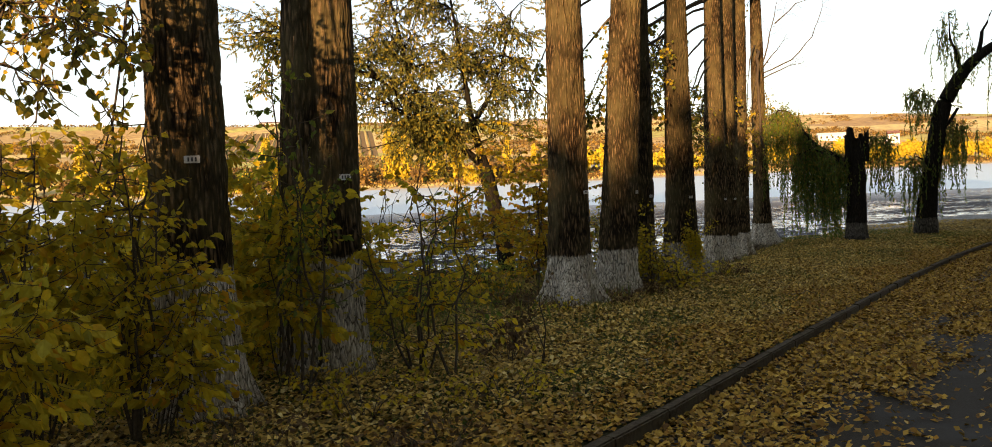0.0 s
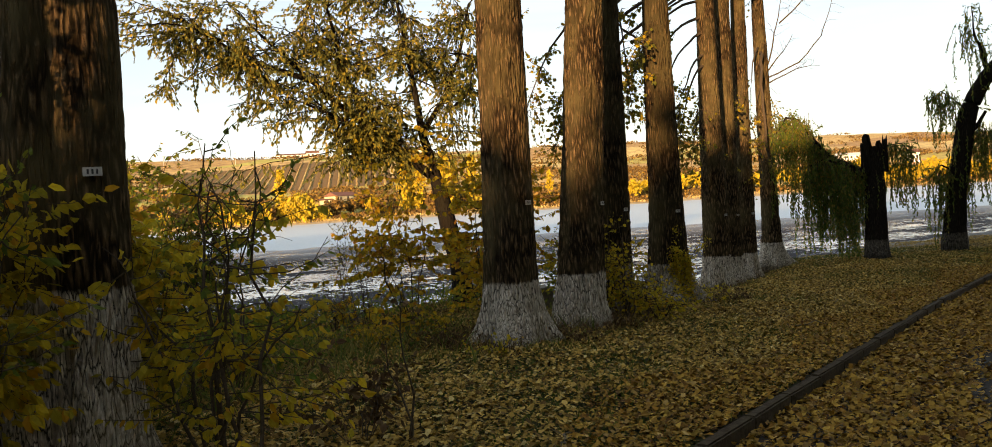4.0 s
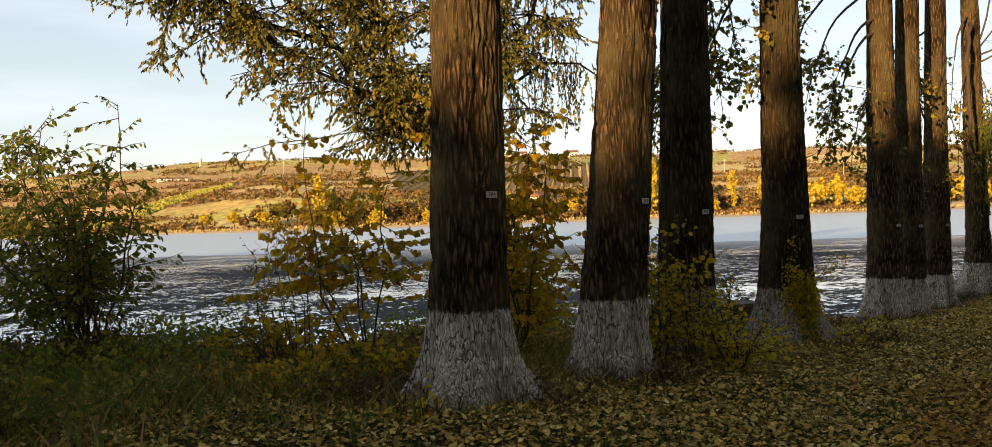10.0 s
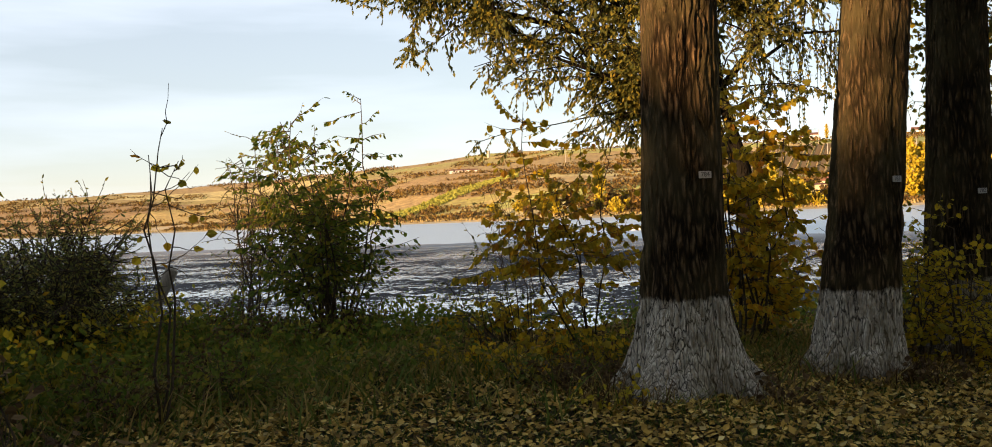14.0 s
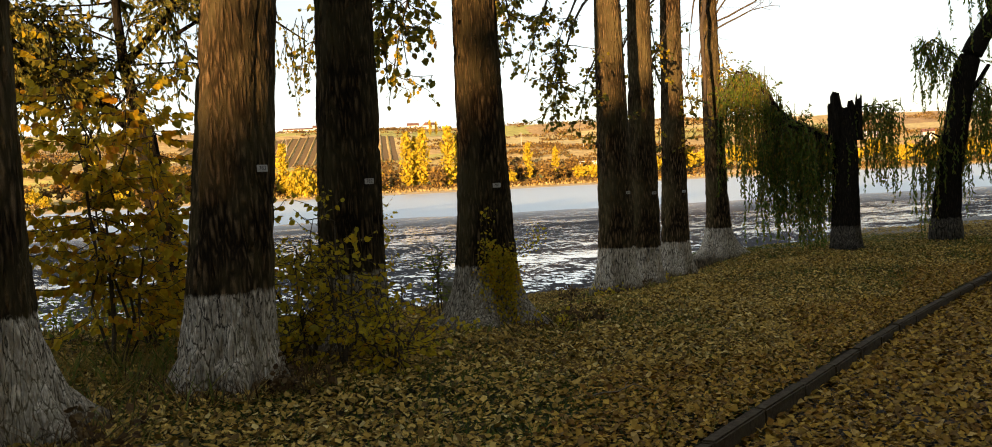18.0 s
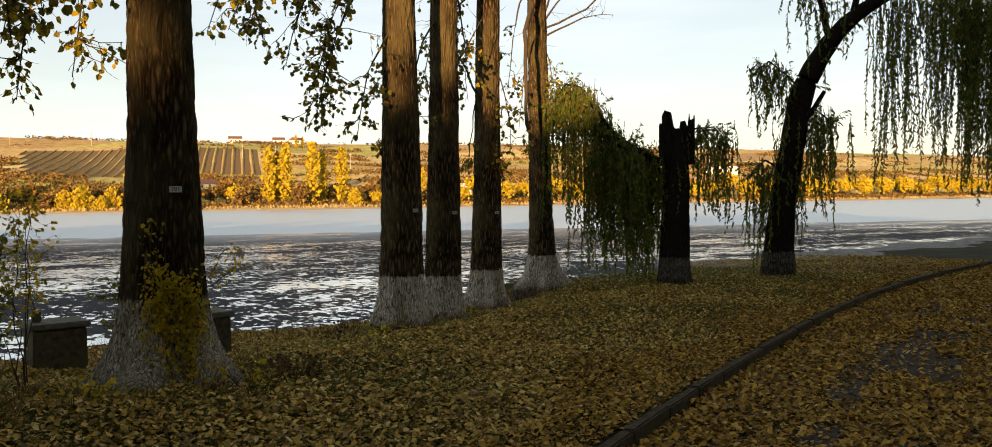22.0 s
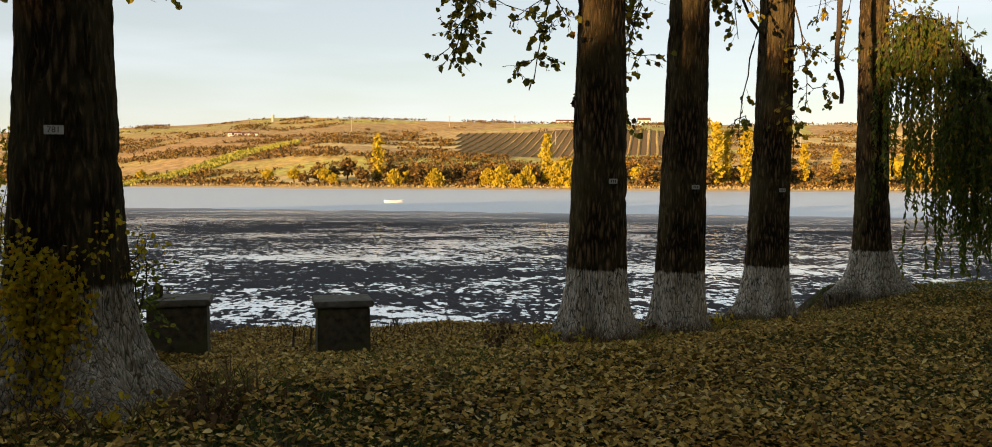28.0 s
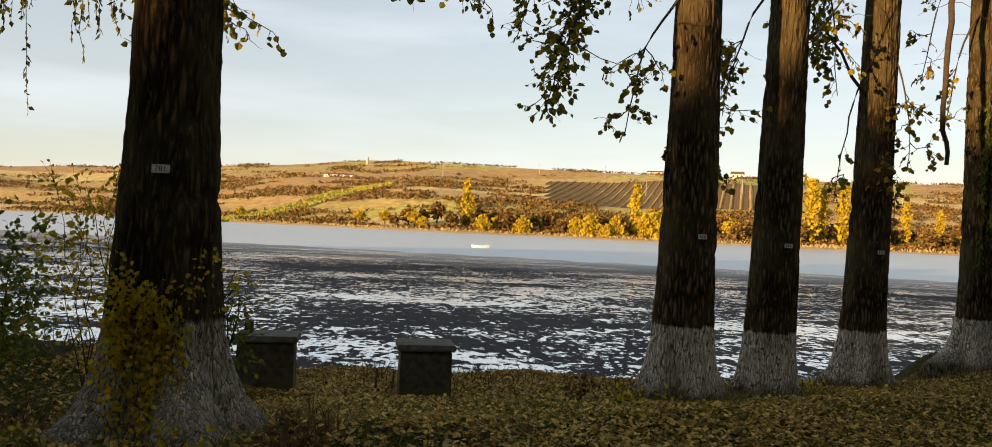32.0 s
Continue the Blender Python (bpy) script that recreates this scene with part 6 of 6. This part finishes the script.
x, y = strewn(9000, -17, -5, 5.0, 9.6, r, lambda x, v: 0.9 * (1 - 0.6 * smooth(x, -10.9, -9.9)) * vnoise(x * 0.5 + 70, v * 0.5 + 50, 505, 128, 128))
P = np.stack([x, y, land(x, y) + 0.12 + 0.2 * r.random(len(x))], -1)
P = np.repeat(P, 5, 0) + r.normal(size=(len(P) * 5, 3)) * np.array([0.12, 0.12, 0.08])
tagged(new("nettle_bed", mesh_from("nettle_bed", *leaf_mesh(P, 0.055, r, 0.2, 0.7), M_GREEN_LEAF)), "low leafy weeds on the bank edge", "weeds", kind="stuff")


x, y = strewn(9000, -18, -10.6, 3.4, 9.0, r, lambda x, v: smooth(v, 3.2, 4.6) * (0.25 + 0.9 * vnoise(x * 1.3 + 70, v * 1.3 + 50, 508, 128, 128)) * (1 - smooth(x, -13.4, -12.4)))
P = np.stack([x, y, land(x, y) + 0.04 + 0.5 * r.random(len(x)) ** 1.8], -1)
P = np.repeat(P, 5, 0) + r.normal(size=(len(P) * 5, 3)) * np.array([0.13, 0.13, 0.06])
P[:, 2] = np.maximum(P[:, 2], land(P[:, 0], P[:, 1]) + 0.03)
tagged(new("low_undergrowth", mesh_from("low_undergrowth", *leaf_mesh(P, 0.065, r, 0.3, 0.75, kite=True), M_SHRUB_LEAF)), "low yellow-brown undergrowth round the first poplar feet", "undergrowth", kind="stuff")

# grass that the mower misses round the poplar feet
px, py = [], []
for k, (x, y, r0, r1, lean, digits, pz, facing, ends) in enumerate(POPLARS[1:]):
    n = 650
    an, q = r.uniform(0, 6.28, n), r0 * (1 + 0.75 * FLARE[k + 1]) + np.abs(r.normal(size=n)) * 0.22
    px.append(x + q * np.cos(an))
    py.append(y + q * np.sin(an))
x, y = np.concatenate(px), np.concatenate(py)
for mat, keep, tall, label in ((M_DRY, vnoise(x * 2.5 + 70, y * 2.5 + 50, 511, 128, 128) > 0.5, 0.18, "brown dry grass round the poplar feet"), (M_RANK, vnoise(x * 2.5 + 70, y * 2.5 + 50, 511, 128, 128) <= 0.5, 0.14, "rank green grass round the poplar feet")):
    tagged(new("foot_grass", mesh_from("foot_grass", *blades(x[keep], y[keep], tall, 0.006, r, 0.6), mat)), label, "grass", kind="stuff")

# stones and rubble washed bare at the edge of the lake bed
r = np.random.default_rng(530)
x, y = strewn(5200, -9, 12, 0.5, 5.0, r, lambda x, v: np.clip(1.1 - v / 4.6, 0, 1) * (0.15 + smooth(vnoise(x * 0.8 + 70, v * 0.9 + 50, 512, 128, 128), 0.35, 0.65)))
y = y + bank_edge(x)
n = len(x)
size = (0.022 + 0.05 * r.random(n) ** 3)[:, None, None]
corner = np.array([(1, 0, 0), (0.3, 0.9, 0.1), (-0.8, 0.6, 0), (-0.9, -0.5, 0), (0.3, -0.9, 0), (0.15, 0.1, 0.62), (-0.3, -0.1, 0.5)])
V = (corner[None] * (1 + 0.28 * r.normal(size=(n, 7, 1)))) * size
an = r.uniform(0, 6.28, n)[:, None]
V = np.stack([V[..., 0] * np.cos(an) - V[..., 1] * np.sin(an) + x[:, None], V[..., 0] * np.sin(an) + V[..., 1] * np.cos(an) + y[:, None], V[..., 2] + land(x, y)[:, None] + 0.004], -1).reshape(-1, 3)
fan = np.array([(0, 1, 5), (1, 2, 5), (2, 6, 5), (2, 3, 6), (3, 4, 6), (4, 5, 6), (4, 0, 5)])
F = (np.arange(n)[:, None, None] * 7 + fan[None]).reshape(-1, 3)
tagged(new("shore_stones", mesh_from("shore_stones", V, F, M_STONE)), "grey stones strewn along the edge of the lake bed", "stones", kind="stuff")

# fallen twigs on the lawn
r = np.random.default_rng(520)
for x, v in ((-9.2, 2.6), (-7.6, 1.9), (-6.9, 3.1), (-5.2, 2.2), (-4.1, 1.3), (-3.3, 2.8), (-1.2, 1.6), (0.4, 3.9), (-0.6, 5.2), (1.9, 4.4), (-11.4, 1.6), (-10.1, 0.8)):
    y = float(kerb_y(x)) + v
    an, ln = r.uniform(0, 6.28), r.uniform(0.25, 0.6)
    m = bent((0, 0, 0.015), (ln * math.cos(an), ln * math.sin(an), 0.03), r, 0.06, 8)
    side_shoot = bent(m[4], m[4] + np.array([0.12 * math.cos(an + 0.9), 0.12 * math.sin(an + 0.9), 0.02]), r, 0.015, 4)
    th_ = empty("fallen_twig", at(x, y), "thin grey twig lying among the fallen leaves", "twig", "twigs on the lawn")
    part("stick", mesh_from("stick", *tubes([(m, 0.008, 0.003), (side_shoot, 0.004, 0.002)], 5), M_BIRCH, True), th_)
